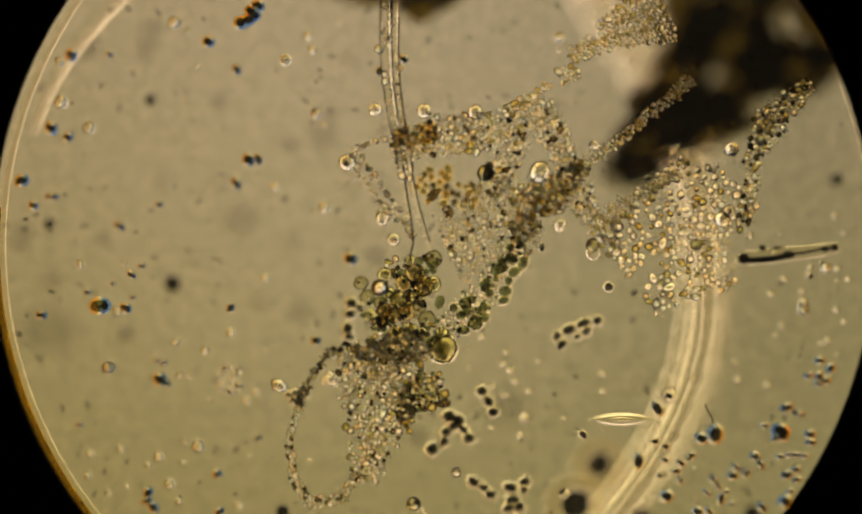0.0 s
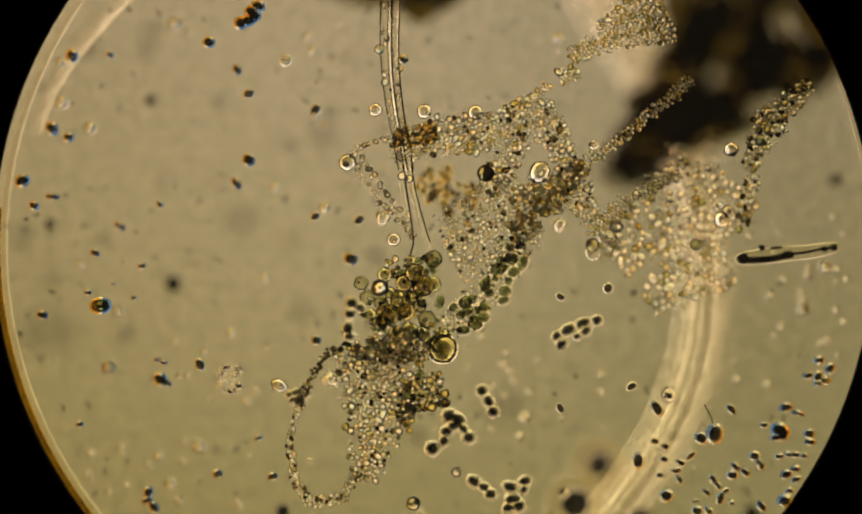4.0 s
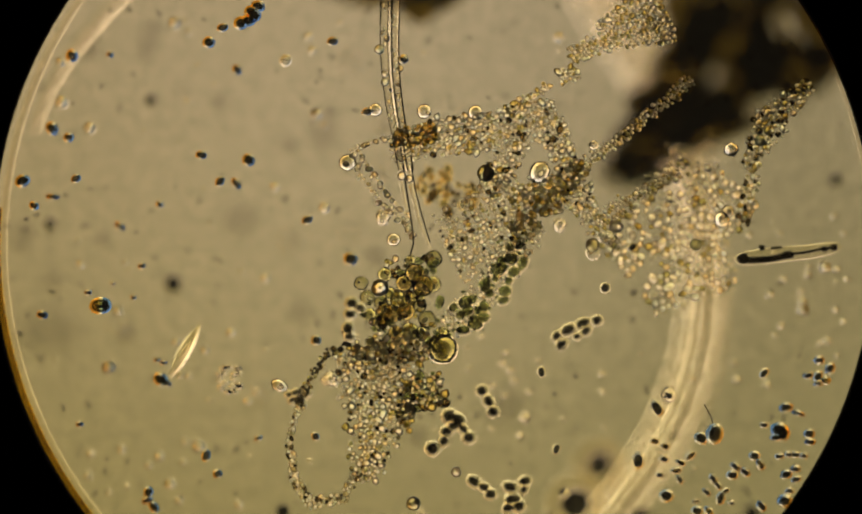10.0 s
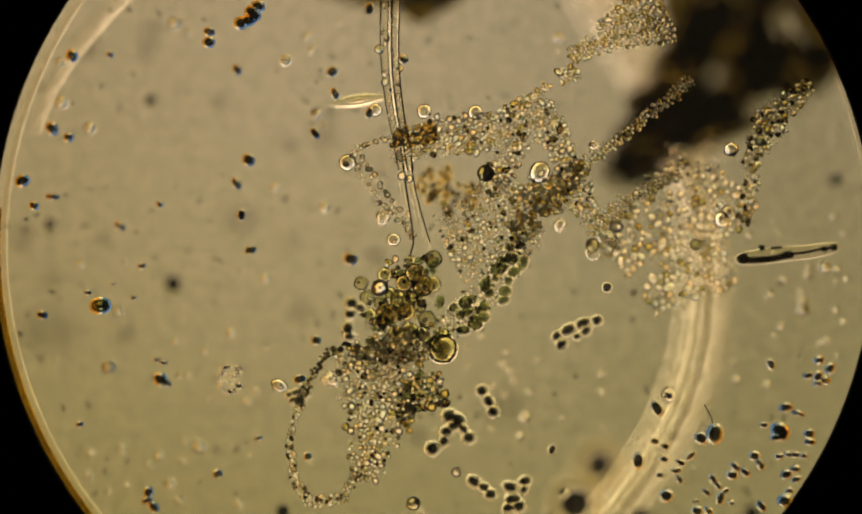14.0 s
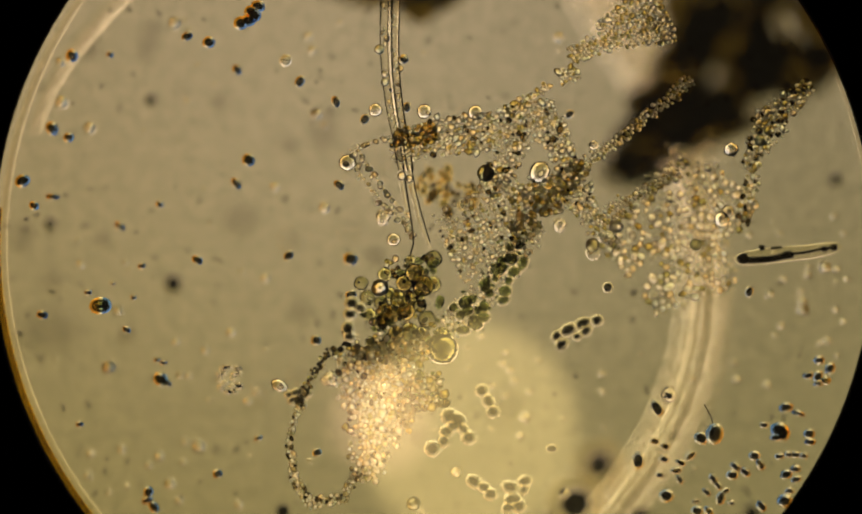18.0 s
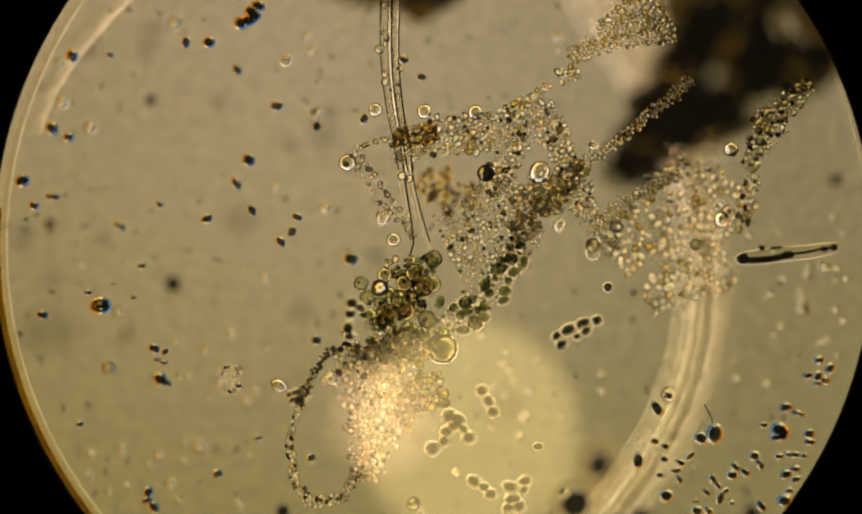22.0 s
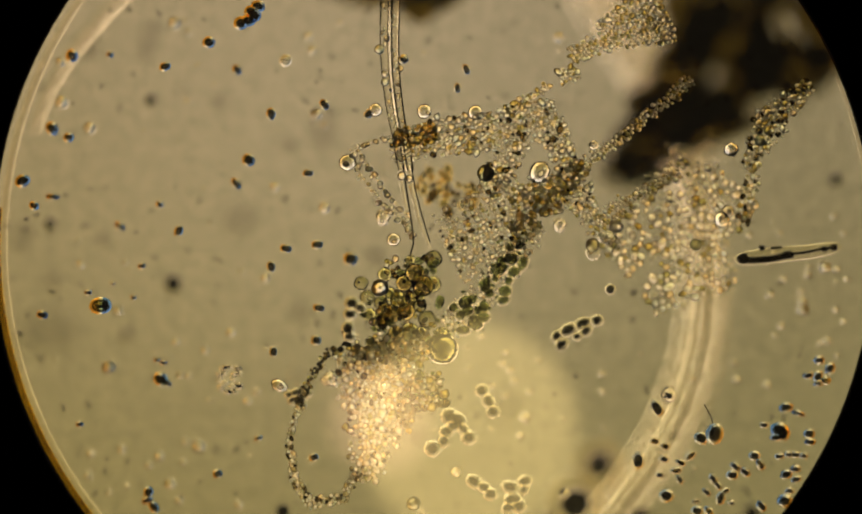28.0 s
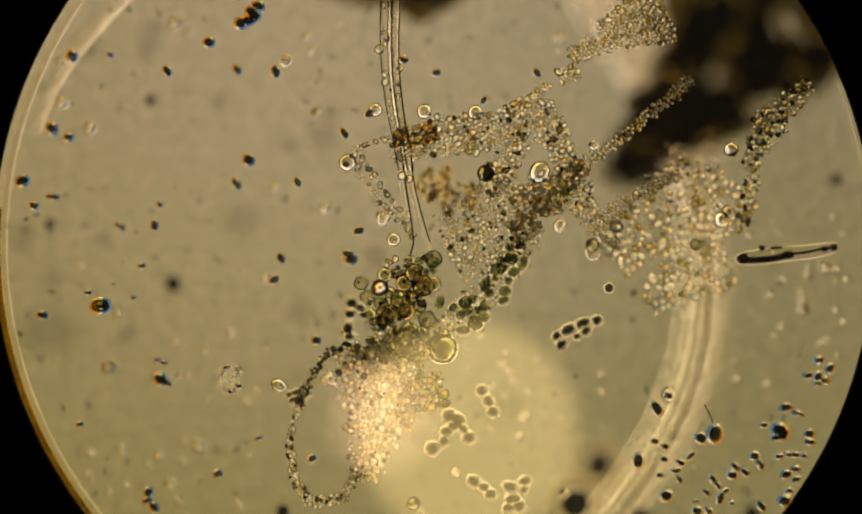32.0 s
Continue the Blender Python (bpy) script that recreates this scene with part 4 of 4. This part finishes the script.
debris = new("dark_debris")
debris.location = at(1330, 140, -0.25)
tagged(debris, "large black charred splinter out of focus over the cells", "debris")
for k, (pts, rad) in enumerate(((((1112, 303), (1180, 290), (1250, 242), (1320, 210)), (12, 36, 40, 38)),
                                (((1118, 280), (1158, 232), (1212, 160)), (10, 20, 30)),
                                (((1200, 262), (1262, 205), (1285, 195)), (20, 30, 26)),
                                (((1160, 215), (1215, 150), (1255, 100), (1270, 20), (1290, -40)), (18, 34, 50, 64, 80)),
                                (((1235, 45), (1310, 60), (1365, 20), (1420, -60)), (55, 75, 44, 30)),
                                (((1322, 186), (1390, 126), (1450, 118), (1530, 110)), (38, 58, 48, 34)),
                                (((1350, 80), (1380, 110), (1420, 140)), (48, 56, 50)),
                                (((1240, 215), (1290, 205), (1330, 168)), (30, 36, 30)), (((1160, 262), (1205, 228), (1248, 180)), (8, 16, 20)), (((1215, 205), (1255, 174), (1285, 178)), (22, 30, 26)), (((1105, 306), (1150, 318), (1215, 300)), (10, 22, 26)), (((1230, 240), (1270, 205), (1320, 190)), (24, 32, 36)),
                                (((1456, -40), (1502, 30), (1516, 120)), (26, 38, 46)), (((1500, -60), (1560, 40), (1600, 120)), (40, 50, 40)),
                                (((1350, 20), (1385, 60), (1400, 120)), (30, 26, 30)), (((1370, -8), (1430, -8), (1500, -4)), (24, 22, 28)),
                                (((1440, 90), (1480, 100), (1520, 110)), (20, 26, 20)), (((1104, 312), (1150, 330), (1200, 312)), (8, 17, 12)), (((1320, 192), (1372, 166), (1424, 140)), (20, 20, 16)), (((1094, 316), (1124, 278), (1168, 226), (1210, 170)), (9, 16, 12, 8)))):
    splinter(debris, pts, rad, -0.28 - 0.015 * (k % 3), k * 3.1)
rnd = random.Random(8)
for k in range(34):
    u = rnd.random()
    px, py = ((1125 + 190 * u, 325 - 110 * u), (1135 + 95 * u, 245 - 150 * u), (1330 + 170 * u, 235 - 95 * u))[k % 3]
    px, py, a = px + rnd.uniform(-14, 14), py + rnd.uniform(-14, 14), rnd.uniform(0.3, 1.2) + (1.2 if k % 4 == 0 else 0)
    d = rnd.uniform(18, 42)
    splinter(debris, ((px - d * math.cos(a), py + d * math.sin(a)), (px, py), (px + d * math.cos(a), py - d * math.sin(a))), (3, rnd.uniform(6, 12), 3), -0.22 + rnd.uniform(-0.03, 0.03), 60 + k)
for px in (1402, 1424, 1447):
    splinter(debris, ((px - 14, 25), (px + 8, 60), (px + 34, 95)), (4, 7, 6), -0.22, px)
lump = new("dark_debris")
lump.location = at(740, 0, -0.20)
tagged(lump, "dark blurred lump of debris at the field's edge", "debris")
for k, (pts, rad) in enumerate(((((600, -22), (660, -16), (720, -18), (800, -30)), (14, 26, 28, 40)), (((735, -10), (765, 8), (790, -5), (830, -30)), (24, 36, 30, 30)))):
    splinter(lump, pts, rad, -0.20, 40 + k * 5)

ARC = ((1062, -30), (1110, 50), (1185, 160), (1226, 270), (1256, 370), (1270, 520), (1258, 640), (1222, 750), (1160, 860), (1085, 960))
for off, r, z in ((-28, 8, -0.20), (-10, 7, -0.16), (4, 10, -0.13), (20, 9, -0.12), (36, 8, -0.17), (52, 6, -0.20)):
    line("milky_strand", [(x + off * 0.9, y + off * 0.3) for x, y in ARC[3:]], r, M_STRAND, "pale blurred strand curving through the field", "strand", z)
    line("milky_strand", [(x + off * 0.8, y - off * 0.4) for x, y in ARC[:3] + ((1262, 300),)], r, M_STRAND, "pale blurred strand at the edge of dark debris", "strand", -0.326)
line("milky_strand", ((245, -30), (178, 40), (126, 105), (88, 170), (62, 235)), 10, M_ARC, "pale arc along the rim of the field", "strand", -0.15, None, 0.6)


def rim(name, radius, thick, a0, a1, material, label, z=-0.02):
    pts = []
    for i in range(25):
        a = radians(a0 + (a1 - a0) * i / 24)
        pts.append((790 - radius * math.cos(a), 447 + radius * math.sin(a)))
    tagged(line(name, pts, thick, material, label, "trim", z), kind="structure")


# thin rings added for the colour fringe and light line at the edge
rim("brown_rim", 797, 8, -5, 42, M_OCHRE, "thin brown ring added for the colour fringe at the edge")
rim("pale_rim", 786, 6, -38, 40, M_RIM, "thin clear ring added for the pale light line at the edge", -0.06)
rim("pale_rim", 795, 2.5, 174, 206, M_RIM, "thin clear ring added for the pale light line at the edge", -0.04)


# ---- bacteria that swim ----
def heading(rows):
    """A turn for each row along the path, a rod looking alike both ways."""
    out, last = [], 20.0
    for i, (t, x, y) in enumerate(rows):
        p, q = rows[max(0, i - 1)], rows[min(len(rows) - 1, i + 1)]
        dx, dy = q[1] - p[1], -(q[2] - p[2])
        a = math.degrees(math.atan2(dy, dx)) if math.hypot(dx, dy) > 14 else last
        while a - last > 90:
            a -= 180
        while a - last < -90:
            a += 180
        last = last + max(-75, min(75, a - last))
        out.append(last)
    return out


SWIM = []
DEEP = -0.27


def swimmer(rows, r=6.0, stretch=1.6, z=0.0, make=None):
    """A bacterium and the rows (seconds, x, y) of its way; before and after them it drifts deep in the water."""
    rows = list(rows)
    ob = make or bacterium(rows[0][1], rows[0][2], r, stretch, 0, z, SWIMS, 1.6, "swimming bacteria")
    turns = heading(rows)
    keys = [(t, x, y, z, a) for (t, x, y), a in zip(rows, turns)]
    first, last = keys[0], keys[-1]
    if first[0] > 0:
        keys[:0] = [(0, *first[1:3], DEEP, first[4])] + ([(first[0] - 0.7, *first[1:3], DEEP, first[4])] if first[0] > 1.4 and not make else [])
    if last[0] < 32:
        keys += [(last[0] + 0.7, *last[1:3], DEEP, last[4])] if last[0] < 30.6 and not make else []
        keys.append((32, *last[1:3], DEEP, last[4]))
    SWIM.append((ob, [(t, Matrix.Translation(at(x, y, h)) @ pose(0, 0, 0, 0, 0, a)) for t, x, y, h, a in keys]))


def spindle(rows, z=-0.028):
    """A large clear spindle-shaped swimmer."""
    top = new("ciliate")
    tagged(top, "large clear spindle-shaped swimmer with a pale middle", "microbe", "clear spindle swimmers")
    for name, m, s, h in (("body", M_CLEAR, (0.052, 0.010, 0.010), 0), ("pellicle", M_SHEATH, (0.060, 0.0125, 0.012), -0.001), ("nucleus", M_STRAND, (0.022, 0.0035, 0.003), 0.002)):
        bm = ball(3, 1.0, 0.05)
        for v in bm.verts:
            k = 1 - 0.55 * v.co.x ** 2
            v.co.y, v.co.z = v.co.y * k, v.co.z * k
            v.co = Vector((v.co.x * s[0], v.co.y * s[1], v.co.z * s[2] + h))
        part(name, bm, m, top)
    swimmer(rows, make=top, z=z)


swimmer(((0, 470, 290), (0.5, 455, 247), (1, 452, 228), (1.5, 452, 208), (2, 455, 202), (2.5, 450, 188), (3, 452, 173), (3.5, 449, 173), (5.5, 488, 147), (6, 505, 140), (7, 538, 125), (8, 573, 106), (8.5, 585, 98), (9, 592, 88), (10, 605, 75), (10.5, 626, 83), (11, 637, 86), (11.5, 648, 72), (12, 646, 58), (13, 655, 49), (14, 672, 15), (15, 690, -70)), 6.5)
swimmer(((13, 640, 112), (13.5, 616, 124), (14, 604, 130), (14.5, 601, 137), (16.5, 574, 128), (17, 560, 127), (17.5, 547, 143), (18, 545, 148), (19, 547, 152), (19.5, 542, 168), (20, 528, 177), (21, 514, 186), (22, 503, 193), (22.5, 495, 190), (23, 498, 197), (23.5, 492, 184), (24, 490, 183), (25, 492, 186), (27.5, 496, 203), (28, 493, 207), (29, 498, 206), (30, 496, 215), (30.5, 530, 185), (31, 509, 171), (31.5, 507, 142), (32, 501, 130)), 7)
swimmer(((10.5, 700, 230), (11, 640, 190), (11.5, 551, 126), (12, 559, 124), (12.5, 574, 138), (13, 606, 152), (13.5, 603, 158), (14, 609, 170), (14.5, 608, 173), (17, 612, 183), (18, 611, 185), (19, 599, 187), (20, 596, 200), (21, 588, 211), (22, 576, 230), (22.5, 580, 231), (23, 597, 211), (23.5, 576, 187), (24, 583, 171), (25, 579, 176), (25.5, 568, 175), (28, 590, 190), (29, 579, 191), (29.5, 554, 191), (30, 553, 196), (30.5, 609, 219), (31, 617, 233), (31.5, 616, 234), (32, 626, 242)), 6.5)
swimmer(((0, 690, 130), (0.5, 665, 160), (1, 662, 162), (2, 660, 173), (2.5, 652, 155), (3, 625, 153), (3.5, 574, 194), (5.5, 574, 204), (6, 557, 215), (6.5, 530, 221), (7, 444, 219), (7.5, 455, 210), (8, 392, 220), (8.5, 326, 240), (9, 252, 282), (10, 138, 325), (11, -40, 420)), 6)
swimmer(((5.5, 360, 470), (6, 335, 453), (6.5, 318, 424), (7, 302, 432), (7.5, 299, 413), (8, 267, 344), (8.5, 315, 302), (9, 323, 286), (9.5, 341, 282), (10, 366, 282), (10.5, 389, 291), (11, 394, 296), (11.5, 424, 305), (12, 450, 325), (12.5, 450, 350), (13, 447, 380), (13.5, 444, 392), (14, 439, 391), (14.5, 436, 394), (16.5, 470, 470), (17, 492, 493), (18, 525, 465), (19, 543, 432), (20, 563, 450), (21, 492, 426), (22, 510, 440), (23, 527, 470), (24, 576, 492), (25, 530, 472), (27.5, 492, 482), (28, 493, 485), (28.5, 487, 460), (29, 489, 458), (30, 502, 450), (31, 498, 434), (32, 511, 469)), 6.5)
swimmer(((1, 478, 546), (3, 603, 448), (5.5, 678, 373), (6, 666, 373), (7, 641, 376), (8, 616, 378), (9, 586, 389), (10, 559, 400), (11, 536, 413), (12, 509, 430), (13, 484, 446), (14, 456, 455), (14.5, 447, 458), (16.5, 397, 471), (17, 381, 473), (18, 359, 473), (19, 345, 453), (20, 350, 434), (21, 362, 418), (22, 376, 398), (22.5, 388, 404), (23, 402, 402), (24, 422, 407), (25, 449, 418), (25.5, 456, 424), (27.5, 505, 449), (28, 520, 452), (29, 550, 457), (30, 582, 460), (31, 616, 460), (32, 632, 462)), 6.5)
swimmer(((0, 230, 560), (1, 254, 575), (2, 310, 600), (3, 347, 623), (3.5, 355, 640), (5.5, 380, 719), (6, 380, 720), (7, 381, 722), (7.5, 387, 731), (8, 377, 749), (8.5, 385, 758), (9, 385, 790), (9.5, 378, 816), (10, 375, 829), (10.3, 389, 809), (11, 438, 733), (12, 500, 700), (13, 541, 690), (14, 545, 690)), 7)
swimmer(((0, 1060, 790), (1, 1047, 777), (3, 1022, 750), (5.5, 1017, 735), (6, 1011, 733), (6.5, 1014, 732), (7, 1024, 718), (8, 1008, 715), (8.5, 1014, 712), (9, 1008, 700), (9.5, 995, 686), (10, 985, 677), (10.5, 985, 630), (11, 972, 557), (12, 950, 490), (13, 940, 470)), 6.5)
swimmer(((1, 1390, 790), (3, 1345, 760), (6, 1322, 728), (7, 1335, 735), (8, 1348, 727), (8.5, 1363, 705), (9, 1377, 691), (10, 1390, 679), (10.5, 1397, 666), (11, 1406, 656), (12, 1383, 660), (13, 1364, 658), (13.5, 1384, 662), (14, 1403, 663), (14.5, 1360, 608), (16.5, 1351, 570), (17, 1357, 559), (18, 1363, 531), (18.5, 1364, 511), (19, 1360, 505), (19.5, 1378, 498), (20, 1389, 491), (21, 1396, 470)), 6.5)
swimmer(((3, 1160, 700), (5.5, 1130, 720), (7, 1090, 745), (8, 1071, 750), (8.5, 1052, 760), (9, 1028, 798), (9.5, 1016, 806), (10, 1012, 817), (11, 1010, 824), (12, 1004, 820), (13, 1002, 817), (14, 1004, 818), (16.5, 1010, 818), (17, 1007, 817), (18, 1004, 816), (19, 991, 814), (20, 991, 813), (21, 991, 811), (22, 979, 812), (22.5, 999, 820), (23, 1007, 818), (24, 1004, 816), (24.5, 986, 818), (25, 981, 847), (25.5, 978, 834), (26.5, 965, 900), (27.4, 955, 990)), 6.5)
swimmer(((0, 1107, 522), (1, 1101, 525), (2, 1101, 540), (3, 1104, 535), (3.5, 1107, 527), (6, 1100, 522), (8, 1100, 524), (12, 1103, 523), (20, 1106, 523), (24, 1107, 522), (25, 1112, 522), (27.5, 1112, 528), (29, 1106, 522), (32, 1108, 524)), 8.5, 1.0)
swimmer(((5.5, 300, 330), (6, 310, 300), (6.6, 324, 255), (6.8, 333, 222), (7, 366, 175), (7.2, 376, 150), (7.4, 396, 115), (7.6, 418, 90), (8, 417, 87), (8.2, 409, 63), (8.4, 409, 42), (9, 421, 44), (10, 405, 50), (11, 396, 50), (12, 389, 58), (13, 385, 65), (14.5, 375, 55), (16.5, 344, 62), (17, 343, 67), (19, 336, 65), (20, 334, 62), (20.5, 336, 48), (21, 342, 52), (22, 338, 77), (22.5, 338, 83), (23, 327, 86), (24, 340, 105), (25, 328, 112), (27.5, 303, 117), (28, 300, 121), (29, 298, 116), (30, 297, 115), (31, 299, 125), (32, 304, 129)), 6.5)
swimmer(((8.2, 640, 340), (8.7, 606, 288), (9, 583, 262), (9.5, 619, 222), (10, 668, 203), (12, 672, 205), (14, 672, 205), (16.5, 664, 221), (18, 663, 217), (22, 662, 216), (23, 655, 214), (24, 655, 217), (24.5, 681, 222), (25, 681, 200), (27.5, 672, 205), (30, 668, 214), (32, 672, 206)), 6.5)
swimmer(((17.5, 735, 210), (18.5, 747, 175), (19, 755, 165), (19.5, 764, 119), (20, 752, 68), (20.6, 745, -20)), 6)
swimmer(((17, 1000, 230), (17.7, 1027, 216), (18.5, 1049, 201), (19, 1075, 208), (19.5, 1098, 236), (20, 1125, 235), (21, 1180, 240)), 6)
swimmer(((17, 720, 520), (18.2, 625, 544), (18.5, 614, 557), (19, 568, 573), (19.5, 527, 599), (20, 473, 616), (20.5, 429, 637), (21, 375, 652), (21.5, 323, 642), (22, 280, 634), (22.5, 221, 605), (23, 150, 570), (24, 10, 525), (25, -90, 490)), 6.5)
swimmer(((21, 700, 170), (22.1, 789, 138), (22.5, 931, 132), (23, 985, 112), (23.5, 1014, 112), (24, 962, 88), (24.5, 1000, 75), (25, 1080, 50)), 6)
swimmer(((21.5, 640, 420), (22, 540, 395), (22.5, 424, 352), (23, 260, 312), (23.5, 90, 250), (24, -80, 200)), 6)
swimmer(((20, 530, 440), (21, 500, 425), (21.5, 475, 401), (22, 458, 383), (22.5, 458, 346), (23, 443, 331), (23.5, 458, 334), (24, 482, 326), (24.5, 446, 386), (25, 450, 440), (27, 350, 395), (28, 325, 420), (29, 319, 446), (29.5, 296, 443), (30, 277, 464), (31, 276, 411), (32, 281, 410)), 6.5)
swimmer(((16, 690, 330), (17, 587, 317), (18.2, 619, 340), (19, 610, 353), (19.5, 574, 403), (20, 555, 411), (21, 544, 416), (22, 531, 422), (22.5, 533, 436), (23, 534, 450), (24, 528, 460), (25, 525, 459), (27.5, 568, 439), (28, 577, 445), (28.5, 591, 436), (29, 580, 460), (30, 625, 428), (31, 632, 428), (32, 652, 420)), 6.5)
swimmer(((26, 640, 300), (27.5, 576, 311), (28, 560, 315), (29, 556, 315), (30, 539, 303), (30.5, 533, 288), (31, 535, 283), (31.5, 535, 305), (32, 541, 331)), 6)
swimmer(((23, 850, 215), (24, 866, 190), (25, 872, 167), (25.5, 868, 154), (27.5, 854, 123), (28, 848, 126), (28.5, 848, 110), (29, 862, 93), (30, 866, 69), (30.5, 862, 90), (31, 837, 116), (31.5, 805, 129), (32, 794, 132)), 6)
swimmer(((27, 840, 230), (28, 832, 160), (29, 840, 185), (30, 860, 205), (31, 880, 180), (32, 880, 182)), 5.5)
swimmer(((30, 1010, 200), (30.6, 975, 180), (31, 962, 160), (31.3, 960, 118), (32, 977, 132)), 6)
swimmer(((27, 760, 560), (28, 580, 560), (29, 550, 520), (30, 512, 430), (31, 537, 478), (32, 498, 509)), 6.5)
swimmer(((27, 470, 720), (27.5, 490, 690), (28, 497, 640), (28.5, 501, 560), (29, 600, 520), (30, 680, 500)), 6)
swimmer(((10, 400, 330), (11, 420, 308), (11.4, 505, 202), (11.5, 484, 187), (12, 514, 158), (12.5, 556, 202), (13, 568, 233), (14, 573, 243), (14.3, 594, 268), (15, 645, 290)), 6.5)
swimmer(((0, 985, 450), (1, 992, 470), (2, 978, 510), (3, 1012, 526), (3.5, 1021, 542), (5.5, 1012, 528), (6, 1063, 537), (6.5, 1090, 510), (8, 1095, 493), (9, 1120, 470), (10, 1150, 450)), 6)
swimmer(((0, 400, 930), (3, 487, 870), (5.5, 560, 860), (6, 620, 850), (7, 660, 830)), 6)
swimmer(((0, 420, 560), (1, 450, 508), (2, 520, 440), (3, 560, 410), (5.5, 650, 330), (6, 700, 300)), 6)
swimmer(((5.5, 625, 880), (6.5, 582, 854), (9, 560, 800), (10, 574, 794), (11, 568, 818), (12, 576, 822), (13, 574, 832), (14, 560, 830), (16.5, 571, 818), (18, 577, 823), (19, 577, 829), (20, 568, 833), (22, 566, 833), (24, 574, 836), (25, 573, 835), (28, 571, 832), (32, 568, 834)), 6.5, 1.2)
swimmer(((22.5, 1180, 560), (23.5, 1155, 535), (24, 1150, 530), (25, 1123, 481), (26, 1110, 460), (27, 1120, 440)), 6, 1.1)
swimmer(((17, 215, 590), (18, 230, 600), (19, 262, 615), (20, 345, 617), (21, 323, 602), (22, 300, 640), (23, 292, 660)), 5)
swimmer(((0, 240, 500), (1, 260, 515), (2, 230, 500), (3, 190, 470), (5, 100, 440), (6, -60, 400)), 5.5)
spindle(((0, 1130, 762), (0.1, 923, 762), (0.2, 798, 800), (0.3, 657, 905), (0.5, 480, 1060)))
spindle(((9.5, 470, -90), (9.7, 453, 100), (9.9, 430, 520), (10, 335, 640), (10.1, 266, 807), (10.3, 200, 1010), (10.6, 640, 1040), (10.8, 560, 930), (10.9, 450, 820), (11, 335, 735), (11.1, 216, 653), (11.3, -60, 480)))
spindle(((13.5, -90, 330), (13.8, 340, 225), (13.9, 508, 200), (14, 650, 183), (14.1, 800, 160), (14.4, 1000, -90)))
spindle(((23.1, 600, -100), (23.3, 570, 208), (23.4, 480, 250), (23.5, 383, 220), (23.6, 560, 140), (23.7, 754, 96), (23.9, 1000, -90)))


# ---- what moves ----
shutter = None


def motions():
    walk(shutter, [(0, SHUT), (15.3, SHUT), (15.6, OPEN), (22.25, OPEN), (22.65, SHUT), (26.4, SHUT), (26.7, OPEN), (32, OPEN)])
    for ob, rows in SWIM:
        walk(ob, rows)


# unseen plate added to block the glare spots and so switch the glare
def glare_plate():
    bm = bmesh.new()
    bmesh.ops.create_cube(bm, size=1.0, matrix=Matrix.Diagonal((0.16, 0.16, 0.004, 1)))
    bmesh.ops.bevel(bm, geom=bm.edges, offset=0.0015, segments=2, affect="EDGES")
    ob = new("shutter", mesh_of("shutter", bm, M_BLACK))
    return tagged(ob, "unseen square black plate added to block the glare spots", "shutter")


MID = SPOT + (at(790, 770, 0.06) - SPOT) * 0.06
AIM = look(MID, at(790, 770, 0.06)).to_3x3().to_4x4()
SHUT = Matrix.Translation(MID) @ AIM
OPEN = Matrix.Translation(MID) @ AIM @ pose(0.24, 0, 0)
shutter = glare_plate()
motions()
